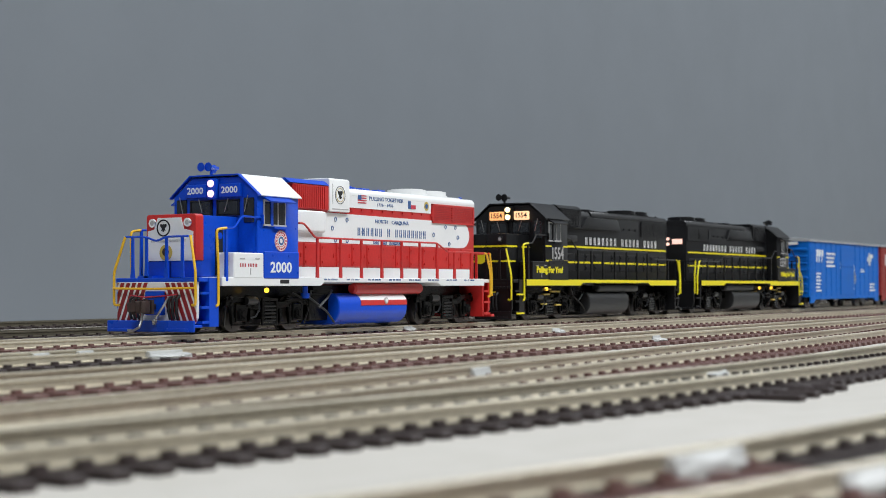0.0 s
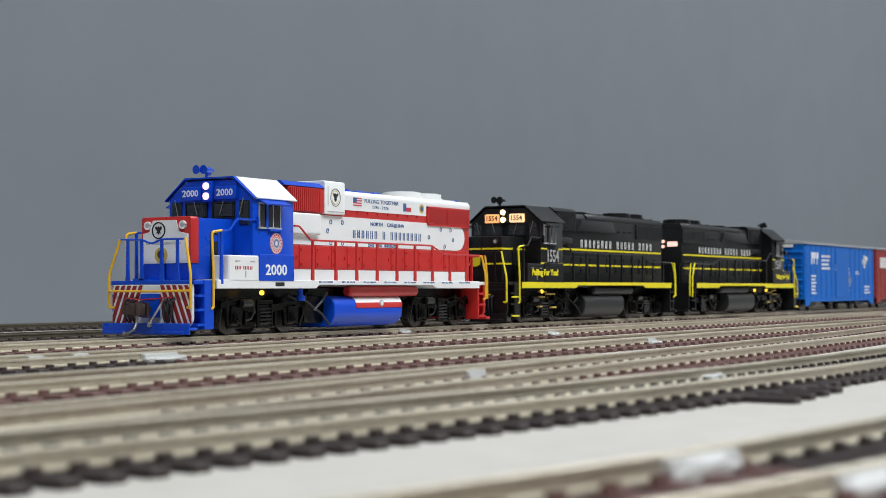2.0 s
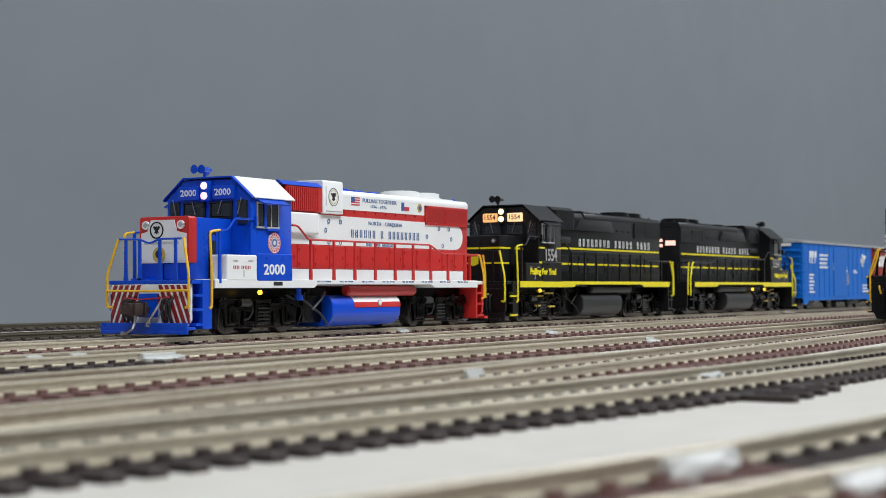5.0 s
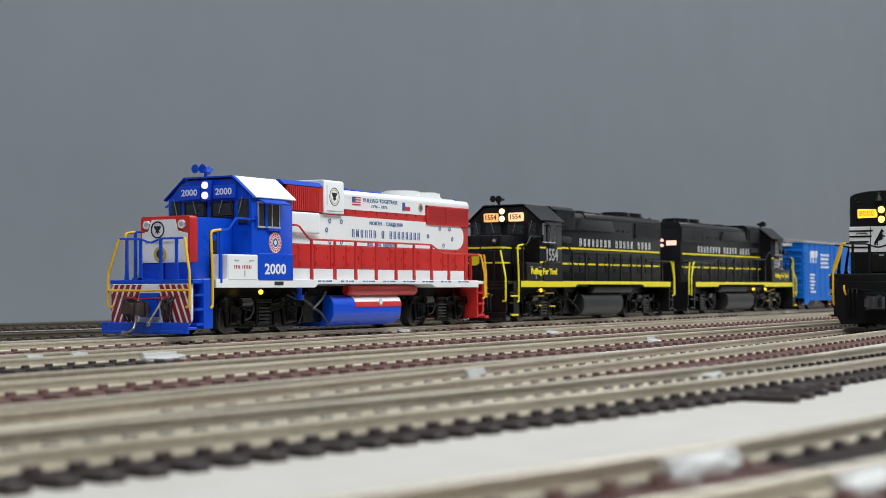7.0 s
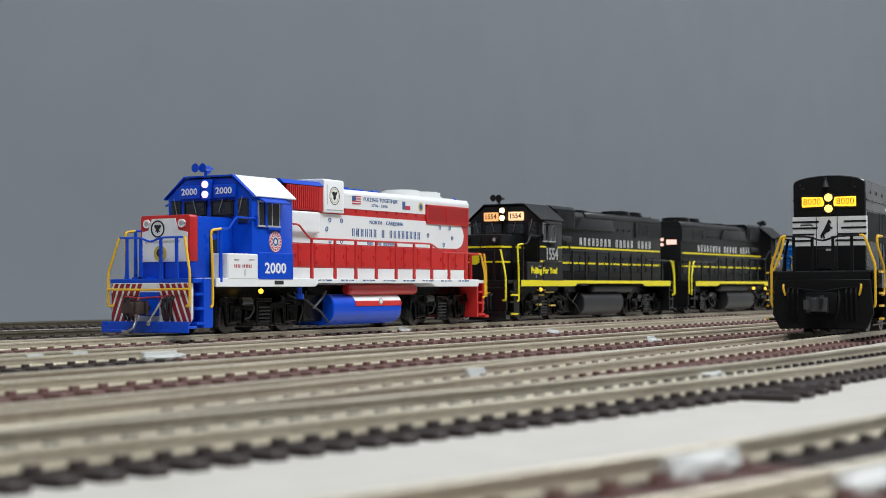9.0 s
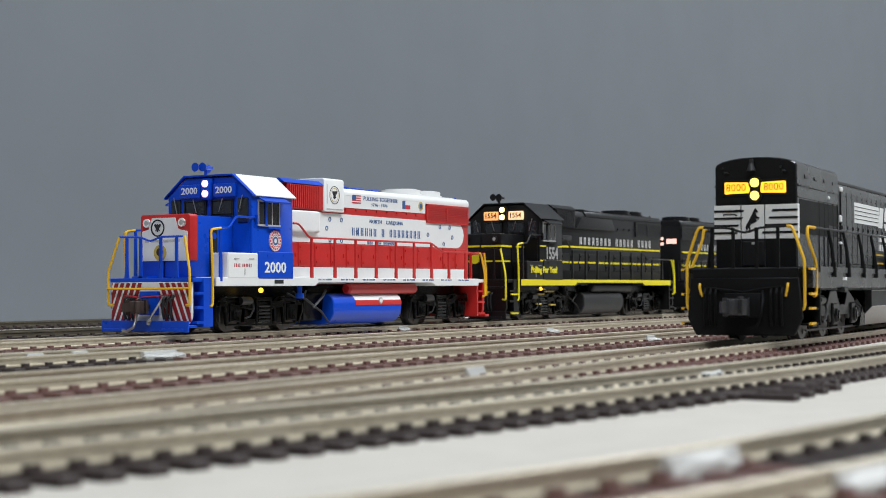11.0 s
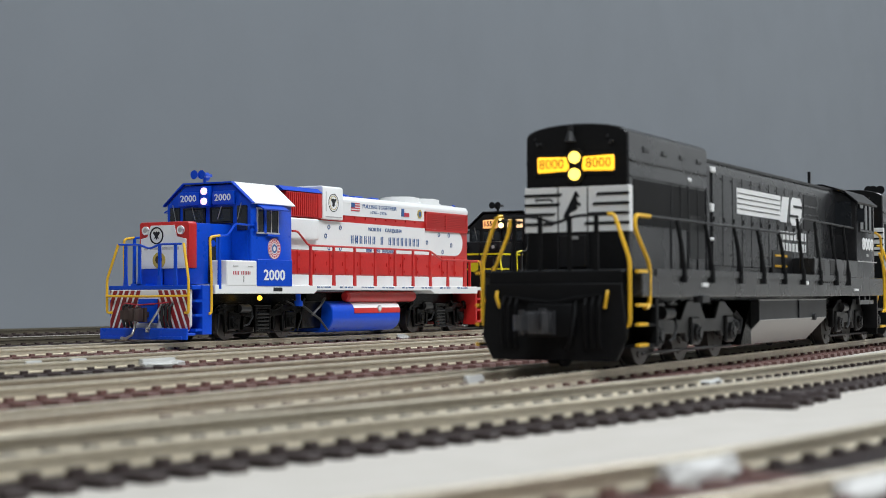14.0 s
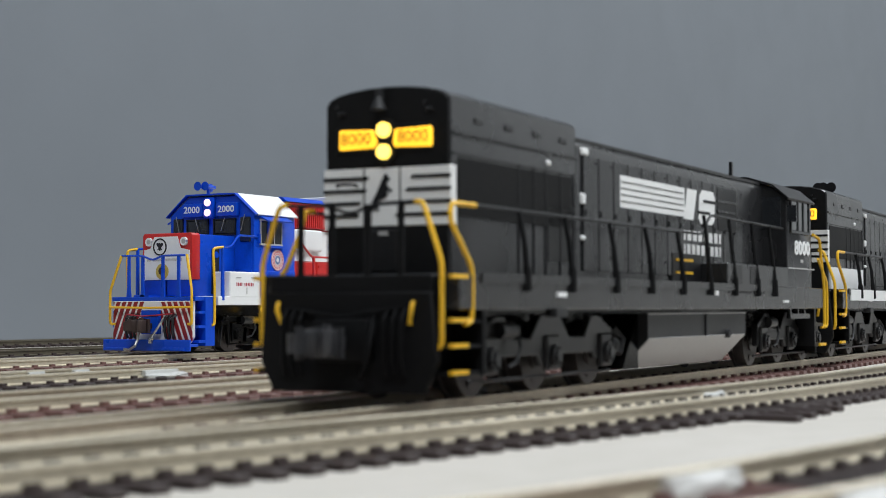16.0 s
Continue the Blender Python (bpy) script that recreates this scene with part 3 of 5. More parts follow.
        part("box_latch", Shape().box(-82, -79.5, s * 17.5 - 0.15, s * 17.5 + 0.15, 23.6, 23.9).box(-74, -71.5, s * 17.5 - 0.15, s * 17.5 + 0.15, 23.6, 23.9).box(-76.6, -76.3, s * 17.5 - 0.15, s * 17.5 + 0.15, 18.6, 20.6), SILVER, box)
        base = part("cab_base", Shape().box(-69.0, -49.4, min(s * 12, s * 17.6), max(s * 12, s * 17.6), 17.4, 26.2).bevel(0.2, 1), c["cabbase"], e)
        for q in (-64, -55):
            part("hinge", Shape().box(q - 0.5, q + 0.5, s * 17.6 - 0.2, s * 17.6 + 0.2, 24.6, 25.2), c["cabbase"], base)
        face = "near" if s < 0 else "far"
        if bright:
            lettering(base, c["number"], 3.5, face, -59.8, s * 17.68, 20.9, WHITE, 12.0, 0.1)
            word_bars(box, [4, 6], 1.1, face, -77.2, s * 17.58, 21.6, REDINK, 9.5, "writing_mark", 0.26)
            disc(cab, "round_emblem", face, -59.4, s * 17.3, 29.8, 3.5, WHITE, 0.1)
            disc(cab, "emblem_ring", face, -59.4, s * 17.4, 29.8, 3.5, REDINK, 0.06, ring=3.35)
            disc(cab, "emblem_ring", face, -59.4, s * 17.4, 29.8, 2.1, REDINK, 0.06, ring=1.85)
            disc(cab, "emblem_ring", face, -59.4, s * 17.4, 29.8, 1.45, INK, 0.06, ring=0.8)
            dash = Shape()
            for k in range(16):
                a = k * math.tau / 16
                u, v = Vector((math.cos(a), math.sin(a))), Vector((-math.sin(a), math.cos(a)))
                q = [u * 2.4 - v * 0.32, u * 3.0 - v * 0.38, u * 3.0 + v * 0.38, u * 2.4 + v * 0.32]
                dash.prism([(w.x, w.y) for w in q], -0.05, 0.05, "z")
            part("writing_mark", dash, REDINK, cab).matrix_local = frame_of(face, -59.4, s * 17.42, 29.8)
            part("sill_plate", Shape().box(-60, -55, s * 17.4 - 0.1, s * 17.4 + 0.1, 15.8, 17.0), DARKINK, e)
        else:
            lettering(cab, c["number"], 5.4, face, -60.0, s * 17.3, 29.0, SILVER, 11.5, 0.12)
            lettering(box, "Pulling For You!", 2.6, face, -68.5, s * 17.72, 21.8, LEMON, 26, 0.16)
            for z in (32.0, 25.6):
                part("cab_stripe", Shape().box(-71.8, -66, s * 17.2 - 0.15, s * 17.2 + 0.15, z, z + 0.7).box(-54, -49.5, s * 17.2 - 0.15, s * 17.2 + 0.15, z, z + 0.7), LEMON, cab, "yellow stripe")
    # hood
    hood = part("hood", Shape().prism([(-10.5, 17.8), (10.5, 17.8), (10.5, 47.6), (9.0, 49.8), (-9.0, 49.8), (-10.5, 47.6)], -49.2, 86.0, "x").bevel(0.4, 2), c["hood"], e)
    for s in (-1, 1):
        y = s * 10.5
        face = "near" if s < 0 else "far"
        if bright:
            n = 10
            band = [(-49, 30.2), (74, 30.2)] + [(75.5 + 6.3 * math.sin(k * math.pi / n), 35.3 - 5.1 * math.cos(k * math.pi / n)) for k in range(n + 1)] + [(74, 40.4), (-23, 40.8), (-49, 40.8)]
            part("side_stripe", Shape().prism(band, y - 0.18, y + 0.18), WHITE, hood, "white painted band")
            part("base_stripe", Shape().box(-49, 84, y - 0.2, y + 0.2, 17.9, 21.6), WHITE, hood, "white painted band")
            part("top_stripe", Shape().box(-9, 50.6, y - 0.2, y + 0.2, 43.2, 47.7).box(50.6, 86.1, y - 0.2, y + 0.2, 47.1, 47.7), WHITE, hood, "white painted band")
            part("electrical_cabinet_cover", Shape().box(-48.4, -25, min(y, y + s * 1.7), max(y, y + s * 1.7), 33.6, 41.0).bevel(1.5, 4), WHITE, hood)
            lettering(hood, "PULLING TOGETHER", 1.5, face, 17.5, y + s * 0.26, 47.0, INK, 24, 0.0)
            lettering(hood, "1776 - 1976", 1.1, face, 16.5, y + s * 0.26, 44.9, INK, 11, 0.0)
            lettering(hood, "NORTH    CAROLINA", 1.4, face, 21.5, y + s * 0.26, 38.7, INK, 24, 0.0)
            word_bars(hood, [6, 1, 8], 2.9, face, 22.6, y + s * 0.26, 34.7, INK, 50, fill=0.42)
            word_bars(hood, [3, 3, 6], 1.4, face, 18, y + s * 0.26, 31.0, INK, 20)
            for x0, top in ((0.6, 48.0), (36.0, 47.4)):
                fl = part("flag", Shape().box(x0 - 2.9, x0 + 2.9, y + s * 0.2 - 0.06, y + s * 0.2 + 0.06, top - 3.0, top), WHITE, hood, "small painted flag")
                st = Shape()
                for k in range(4 if x0 < 10 else 1):
                    z = top - 3.0 + k * 0.86
                    st.box(x0 - 2.9, x0 + 2.9, y + s * 0.28 - 0.05, y + s * 0.28 + 0.05, z, z + (0.43 if x0 < 10 else 1.5))
                part("flag_stripe", st, REDINK, fl)
                part("flag_field", Shape().box(x0 - 2.9, x0 - 0.6, y + s * 0.32 - 0.05, y + s * 0.32 + 0.05, top - 1.7, top) if x0 < 10 else Shape().box(x0 - 2.9, x0 - 0.9, y + s * 0.32 - 0.05, y + s * 0.32 + 0.05, top - 3, top), INK, fl)
            disc(hood, "round_seal", face, 47, y + s * 0.3, 45.9, 1.7, GOLD, 0.06)
            disc(hood, "round_seal", face, 47, y + s * 0.38, 45.9, 1.0, INK, 0.05)
            for x, z in ((-17, 38.6), (-9.5, 38.6), (-19, 35.4), (1, 34.6), (-17, 31.2), (-9.5, 31.2), (27, 38.6), (62, 38.3), (70, 38.3), (52.5, 35.0), (72, 34.4), (65, 31.6)):
                disc(hood, "port_ring", face, x, y + s * 0.3, z, 0.85, INK, 0.05, ring=0.55, seg=14)
            for k, w in enumerate((6, 4, 10, 5, 6, 5, 4, 5)):
                word_bars(hood, [3, 2, min(w, 6)], 0.55, face, -30 + k * 14.2, s * 17.46, 17.2, INK, 8.5, "writing_mark", 0.4)
        else:
            for z in (32.6, 25.4):
                part("side_stripe", Shape().box(-48, 84, y - 0.42, y + 0.42, z, z + 0.85), LEMON, hood, "yellow painted stripe")
            word_bars(hood, [8, 5, 4], 3.6, face, 29 if s < 0 else 15, y + s * 0.26, 36.0, WHITE, 90, fill=0.34)
            part("blister", Shape().prism([(-22, 41.5), (24, 41.5), (20, 47.0), (-16, 47.0)], min(y, y + s * 1.3), max(y, y + s * 1.3)).bevel(0.4, 2), BLACK, hood)
            part("cabinet_cover", Shape().box(-41, -27, min(y, y + s * 1.4), max(y, y + s * 1.4), 35.4, 38.2).bevel(0.6, 2), GREYBLACK, hood)
        for k in range(13):
            x = -47 + k * 10.1
            door = part("hood_door", Shape().box(x + 0.4, x + 9.6, y - 0.32, y + 0.32, 21.9, 29.9).bevel(0.15, 1), c["hood"], hood)
            part("door_latch", Shape().box(x + 1, x + 1.8, y - 0.7, y + 0.7, 23, 23.8).box(x + 1, x + 1.8, y - 0.7, y + 0.7, 28, 28.8).box(x + 8.2, x + 8.8, y - 0.6, y + 0.6, 25, 26.4), c["hood"], door)
        for k in range(9):
            part("upper_latch", Shape().box(-7 + k * 7.2, -6 + k * 7.2, y - 0.45, y + 0.45, 42.2, 43.0), c["hood"], hood)
        slats(hood, "radiator_grille", 52, 84.6, y, 40.4, 46.6, 9, c["grille"], c["grilleback"])
        part("radiator_frame", Shape().box(51.2, 52.2, y - 0.6, y + 0.6, 40, 47).box(84.4, 85.4, y - 0.6, y + 0.6, 40, 47).box(51.2, 85.4, y - 0.6, y + 0.6, 39.6, 40.4).box(51.2, 85.4, y - 0.6, y + 0.6, 46.4, 47.1).box(67, 67.8, y - 0.6, y + 0.6, 40, 47), c["grille"], hood)
        slats(hood, "intake_grille", -43.5, -24.5, s * 11.4, 41.6, 49.8, 16, c["grille"], c["grilleback"], True)
        # walkway rail
        pts = [(-48.5, s * 16.9, 36.0), (-45.5, s * 17.0, 36.0), (-39, s * 17.0, 31.4), (44, s * 17.0, 31.4), (53, s * 17.0, 28.2), (83, s * 17.0, 28.2)]
        hand_grab(e, pts, c["rail"], 0.36, "walkway_rail")
        for k, x in enumerate((-37.7, -23.3, -9.8, 4.0, 17.9, 31.1, 44.4, 58, 71.5)):
            z = 31.4 if x < 45 else 28.2
            part("rail_post", Shape().prism([(x - 0.7, 16.4), (x + 0.7, 16.4), (x + 0.55, 22), (x + 0.4, z), (x - 0.4, z), (x - 0.55, 22)], s * 17.0 - 0.35, s * 17.0 + 0.35), c["rail"], e)
    # roof
    part("hood_roof", Shape().prism([(-10.75, 47.5), (-10.75, 48.7), (-9.7, 50.1), (9.7, 50.1), (10.75, 48.7), (10.75, 47.5)], -9.2, 86.3, "x").bevel(0.15, 1), c["fan"], hood)
    part("intake_top", Shape().box(-44, -22, -11.4, 11.4, 41.4, 50.2).bevel(0.3, 1), c["hood"], hood)
    part("intake_cap", Shape().prism([(-11.6, 50.2), (11.6, 50.2), (9.5, 51.8), (-9.5, 51.8)], -46, -22, "x"), c["top"], hood)
    if bright:
        part("blower_box", Shape().prism([(-11.8, 41.2), (11.8, 41.2), (11.8, 52.4), (11.0, 53.0), (-11.0, 53.0), (-11.8, 52.4)], -22, -9.2, "x").bevel(0.25, 1), c["box"], hood)
    if bright:
        for s, face in ((-1, "near"), (1, "far")):
            disc(hood, "round_seal", face, -15.5, s * 11.85, 47.2, 3.2, DARKINK, 0.06, ring=3.0)
            seal_bird(hood, face, -15.5, s * 11.87, 47.2, 1.55)
            disc(hood, "seal_ring", face, -15.5, s * 11.85, 47.2, 2.45, GOLD, 0.05, ring=2.3)
            part("box_seam", Shape().box(-20.5, -10, s * 11.8 - 0.1, s * 11.8 + 0.1, 42.0, 42.3).box(-20.4, -20.1, s * 11.8 - 0.1, s * 11.8 + 0.1, 44, 51), SILVER, hood)
    for x in (2.0,):
        part("exhaust_fan", Shape().cyl((x, 0, 49.6), (x, 0, 51.2), 6, 28).cyl((x, 0, 51.2), (x, 0, 51.6), 4.6, 28), c["top"], hood)
    for x in (50.0, 66.0):
        part("radiator_fan", Shape().cyl((x, 0, 49.6), (x, 0, 51.0), 8.2, 32).cyl((x, 0, 51.0), (x, 0, 52.6), 7.6, 32).cyl((x, 0, 52.6), (x, 0, 52.9), 6.4, 32), c["fan"], hood)
    part("fan_cap", Shape().box(38, 76, -9.4, 9.4, 49.6, 50.4), c["fan"], hood)
    part("exhaust_stack", Shape().box(14, 20, -2, 2, 49.6, 51.6).box(26, 31, -2, 2, 49.6, 51.6).bevel(0.3, 1), c["top"], hood)
    part("lift_ring", Shape().wire([(82, 6, 49.8), (82, 6, 51), (83.5, 6, 51), (83.5, 6, 49.8)], 0.3, 6).wire([(82, -6, 49.8), (82, -6, 51), (83.5, -6, 51), (83.5, -6, 49.8)], 0.3, 6), c["top"], hood)
    # rear lamps and number boards
    part("rear_headlight", Shape().cyl((86, 0, 40.4), (86.8, 0, 40.4), 0.9, 16).cyl((86, 0, 37.6), (86.8, 0, 37.6), 0.9, 16), c["rearlamp"], hood)
    for s in (-1, 1):
        part("rear_number_board", Shape().box(86, 86.7, min(s * 2.6, s * 8.2), max(s * 2.6, s * 8.2), 37.6, 40.2), c["rearboard"], hood)
    horn(e, -67.5, 5.0, 54.2, c["horn"], [(-2.2, -1, 3.0), (0.2, -1, 3.8), (2.4, 1, 2.6)])
    # tanks
    n = 8
    prof = [(-8, 12.4)] + [(-11.5 - 3.8 * math.sin(k * math.pi / 2 / n), 8.6 + 3.8 * math.cos(k * math.pi / 2 / n)) for k in range(n + 1)]
    prof += [(-15.3 + 5.5 * (1 - math.cos(k * math.pi / 2 / n)), 6.6 - 5.2 * math.sin(k * math.pi / 2 / n)) for k in range(n + 1)]
    prof = prof + [(-a, b) for a, b in prof[::-1]]
    tank = part("fuel_tank", Shape().prism(prof, -21.5, 24.5, "x").bevel(0.35, 1), c["tank"], e)
    if bright:
        for z0, z1, q in ((9.9, 12.0, WHITE), (8.0, 9.9, RED)):
            for s in (-1, 1):
                pp = []
                for z in (z0, (z0 + z1) / 2, z1):
                    yy = 15.3 if z <= 8.6 else 11.5 + math.sqrt(max(0, 3.8**2 - (z - 8.6)**2))
                    pp.append((yy, z))
                pl = [(s * (a + 0.14), b) for a, b in pp] + [(s * (a - 0.5), b) for a, b in pp[::-1]]
                part("tank_stripe", Shape().prism(pl, -7.5, 24.2, "x"), q, tank, "painted stripe")
        disc(tank, "fuel_gauge", "near", 9.5, -15.4, 9.6, 1.2, SILVER, 0.2, seg=18)
        disc(tank, "fuel_gauge", "near", 9.5, -15.55, 9.6, 0.8, WHITE, 0.2, seg=18)
    # on the striped engine black stands in for blue paint in shade
    part("tank_front", Shape().prism([(-11.0, 12.4), (11.0, 12.4), (10.2, 3.0), (-10.2, 3.0)], -33, -21.4, "x").bevel(0.3, 1), TRUCK, e)
    for s in (-1, 1):
        part("air_tank", Shape().cyl((-11, s * 13.4, 14.0), (-10, s * 13.4, 14.0), 1.4, 18, 2.0).cyl((-10, s * 13.4, 14.0), (36, s * 13.4, 14.0), 2.0, 18).cyl((36, s * 13.4, 14.0), (37.2, s * 13.4, 14.0), 2.0, 18, 1.4), c["airtank"], e)
        part("piping", Shape().wire([(-42, s * 12, 13), (-37, s * 14.0, 10.5), (-32, s * 14.2, 8), (-28, s * 14.2, 6.2), (-25, s * 14, 4.0), (-23, s * 14, 2.4)], 0.4, 6).wire([(-23, s * 13, 13.5), (-27, s * 14.0, 11), (-33, s * 14.2, 7.5)], 0.45, 6).wire([(-46, s * 12.5, 12.6), (-43, s * 13.6, 11.2), (-37, s * 13.4, 11.2), (-34, s * 12, 13.4)], 0.35, 6), c["pipe"], e)
        part("drain_valve", Shape().cyl((-41, s * 14.2, 14.8), (-41, s * 14.2, 12.0), 0.9, 12).cyl((-41, s * 14.2, 12.6), (-41, s * 14.2, 10.8), 1.5, 12), c["tankend"], e)
        for x in c["lamps"]:
            part("step_lamp", Shape().ball((x, s * 13.6, 13.6), 0.85, 12), STEPLIGHT, e, "lit amber step lamp")
    truck(e, -59.5, 2, TRUCK, "light")
    truck(e, 59.5, 2, TRUCK, "light")
    # front rails
    rc = c["frontrail"]
    for y in (10.2, 4.6, -3.4, -9.6):
        part("platform_post", Shape().prism([(y - 0.8, 17.6), (y + 0.8, 17.6), (y + 0.5, 21), (y + 0.45, 30.6), (y - 0.45, 30.6), (y - 0.5, 21)], -101.2, -100.6, "x"), rc, e)
    hand_grab(e, [(-101, 13, 30.6), (-101, 4.6, 30.4), (-101, 0.6, 29.0), (-101, -3.4, 30.4), (-101, -12, 30.4)], rc, 0.34, "platform_rail")
    part("platform_chain_plate", Shape().box(-101.2, -94.5, 2.0, 8.0, 17.6, 18.2), rc, e)
    for s in (-1, 1):
        hand_grab(e, [(-102.2, s * 14.4, 9.2), (-102.8, s * 16.2, 9.0), (-102.8, s * 16.2, 19.5), (-101.2, s * 13.0, 30.6)], YELLOW if bright else LEMON, 0.42)
        hand_grab(e, [(-94.0, s * 17.2, 8.8), (-93.0, s * 17.4, 9.0), (-93.0, s * 17.4, 21), (-93.6, s * 17.2, 32.6), (-88.6, s * 17.2, 33.2)], YELLOW if bright else LEMON, 0.42)
        hand_grab(e, [(-88.6, s * 17.2, 33.2), (-84, s * 17.0, 33.4), (-80, s * 16.8, 37.2), (-69.6, s * 17.4, 37.0)], c["cabrail"], 0.36)
        part("rail_post", Shape().prism([(-89.2, 16.5), (-88.0, 16.5), (-88.2, 33.2), (-89.0, 33.2)], s * 17.1 - 0.35, s * 17.1 + 0.35), c["cabrail"], e)
        hand_grab(e, [(82.6, s * 17.0, 28.2), (84.4, s * 17.2, 28.0), (87.6, s * 17.2, 20.4), (87.6, s * 17.2, 10.6), (86.4, s * 16.6, 10.6)], YELLOW if bright else LEMON, 0.42)
        hand_grab(e, [(88.4, s * 16.6, 28.2), (90.0, s * 16.6, 20.6), (90.0, s * 16.6, 10.8)], YELLOW if bright else LEMON, 0.42)
        for k in (5, 10):
            part("end_post", Shape().box(88.6, 89.2, s * k - 0.5, s * k + 0.5, 17.4, 28.2), c["rail"], e)
    hand_grab(e, [(-103.2, 16.2, 14.4), (-103.4, 0, 14.2), (-103.2, -16.2, 14.4)], YELLOW if bright else c["cabrail"], 0.36, "cut_bar")
    hand_grab(e, [(89, 16.4, 28.2), (89, 0, 27.6), (89, -16.4, 28.2)], c["rail"], 0.34, "end_rail")
    if not bright:
        for s in (-1, 1):
            part("sill_stripe", Shape().prism([(-90.8, 15.1), (-36, 15.1), (-34, 16.3), (44, 16.3), (47, 15.1), (81.8, 15.1), (81.8, 17.7), (-90.8, 17.7)], s * 17.35, s * 17.55), LEMON, e, "yellow sill edge")
        # the step lamp's yellow light on the rigging, put into its colour
        for s in (-1, 1):
            br = Shape()
            for x, z, w in ((-63, 13.4, 3.4), (-55, 12.4, 4.2), (-64, 11.2, 3.0), (-52, 6.5, 2.6), (-66, 7.0, 2.2)):
                br.box(x - w, x + w, s * 13.4 - 0.5, s * 13.4 + 0.5, z - 0.35, z + 0.35)
            part("brake_rigging", br, GOLD, e, "brake rigging coloured by the step lamp's yellow light")
    return e


# ---- six-axle engine, long hood leading ----
def long_hood_engine(label, number, second=False):
    e = thing("locomotive", label, "model locomotive", None, "running engines")
    K = NSBLACK
    sill = part("frame", Shape().prism([(-9, 13.4), (198, 13.4), (198, 18.6), (-9, 18.6)], -16.6, 16.6).bevel(0.2, 1), K, e)
    part("kick_strip", Shape().box(-2, 150, -16.9, -16.5, 17.4, 18.8).box(-2, 150, 16.5, 16.9, 17.4, 18.8), K, sill)
    part("underframe", Shape().box(0, 190, -8, 8, 9, 13.6), TRUCK, e)
    # hood
    n = 10
    arc = [(10.7 * math.cos(a), 44.9 + 2.3 * math.sin(a)) for a in [math.pi * k / n for k in range(n + 1)]]
    rad = part("radiator_hood", Shape().prism([(-10.7, 18.6), (10.7, 18.6)] + arc, 0, 48.4, "x").bevel(0.3, 1), K, e)
    arc2 = [(-10.6, 42.0), (-9.6, 43.4), (9.6, 43.4), (10.6, 42.0)]
    hood = part("hood", Shape().prism([(10.6, 18.6), (-10.6, 18.6)] + arc2, 48.4, 165, "x").bevel(0.3, 1), K, e)
    for s in (-1, 1):
        y = s * 10.7
        face = "near" if s < 0 else "far"
        # radiator side: ledge, screens, lift lugs
        part("hood_ledge", Shape().box(0.6, 48.2, y - 0.3, y + 0.3, 39.6, 40.0).box(0.6, 48.2, y - 0.2, y + 0.2, 36.6, 36.9), K, rad)
        part("screen", Shape().box(2.5, 46, y - 0.12, y + 0.12, 27.4, 36.2), MATTE, rad, "dark radiator screen")
        part("screen", Shape().box(36, 46, y - 0.12, y + 0.12, 21.5, 30.5), BLACK, rad, "dark radiator screen")
        for k in range(4):
            part("lift_lug", Shape().box(8 + k * 11, 11 + k * 11, y - 0.2, y + 0.2, 41.8, 42.8).bevel(0.1, 1), K, rad)
        for x in (24, 30, 34.8, 41, 47):
            part("hood_seam", Shape().box(x, x + 0.25, y - 0.22, y + 0.22, 19, 37), DARKINK, rad)
        for k in range(13):
            x = 51 + k * 7.4
            dr = part("hood_door", Shape().box(x + 0.2, x + 7.1, y - 0.28, y + 0.28, 20.2, 40.6).bevel(0.1, 1), K, hood)
            part("door_latch", Shape().box(x + 6, x + 6.6, y - 0.42, y + 0.42, 22.5, 23.0).box(x + 6, x + 6.6, y - 0.42, y + 0.42, 39.3, 39.7).box(x + 1, x + 1.5, y - 0.5, y + 0.5, 30, 31), K, dr)
        part("roof_edge", Shape().box(48.6, 165, s * 9.9 - 0.25, s * 9.9 + 0.25, 42.9, 43.6), GREYBLACK, hood)
        for x, z, w, h in ((52, 41.3, 1.4, 0.65), (51.2, 32.9, 0.85, 0.95), (51.2, 26, 0.8, 0.4), (36, 38.0, 0.7, 0.45)):
            part("sticker", Shape().box(x - w, x + w, y - 0.4, y + 0.4, z - h, z + h).bevel(0.2, 1), WHITE, hood, "small white sticker")
        if not second:
            st = part("logo_block", Shape().box(69, 106, y - 0.34, y + 0.34, 32.4, 38.4), WHITE, hood, "white block with thin black lines")
            ln = Shape()
            for k in range(4):
                z = 33.6 + k * 1.2
                ln.box(69.3, 105, y - 0.42, y + 0.42, z - 0.085, z + 0.085)
            part("logo_line", ln, DARKINK, st)
            part("logo_shape", Shape().prism([(105.4, 32.0), (111.6, 32.0), (114.0, 38.4), (107.8, 38.4)], y - 0.34, y + 0.34), WHITE, st)
            mark = part("logo_shape", Shape().prism([(115.0, 32.6), (116.6, 31.5), (124.4, 31.5), (126.0, 32.6), (126.4, 37.2), (125.0, 38.7), (117.6, 38.7), (115.8, 37.4)], y - 0.34, y + 0.34), WHITE, st)
            part("logo_line", Shape().box(118.2, 126.6, y - 0.42, y + 0.42, 36.1, 36.7).box(114.8, 122.6, y - 0.42, y + 0.42, 33.6, 34.2), DARKINK, st)
            word_bars(hood, [7], 2.1, face, 118, y + s * 0.32, 28.7, WHITE, 25, fill=0.72)
            word_bars(hood, [8], 2.1, face, 118, y + s * 0.32, 25.8, WHITE, 25, fill=0.72)
        part("air_screen", Shape().box(128, 142, y - 0.4, y + 0.4, 30.5, 40.2).bevel(0.2, 1), BLACK, hood, "dark air intake")
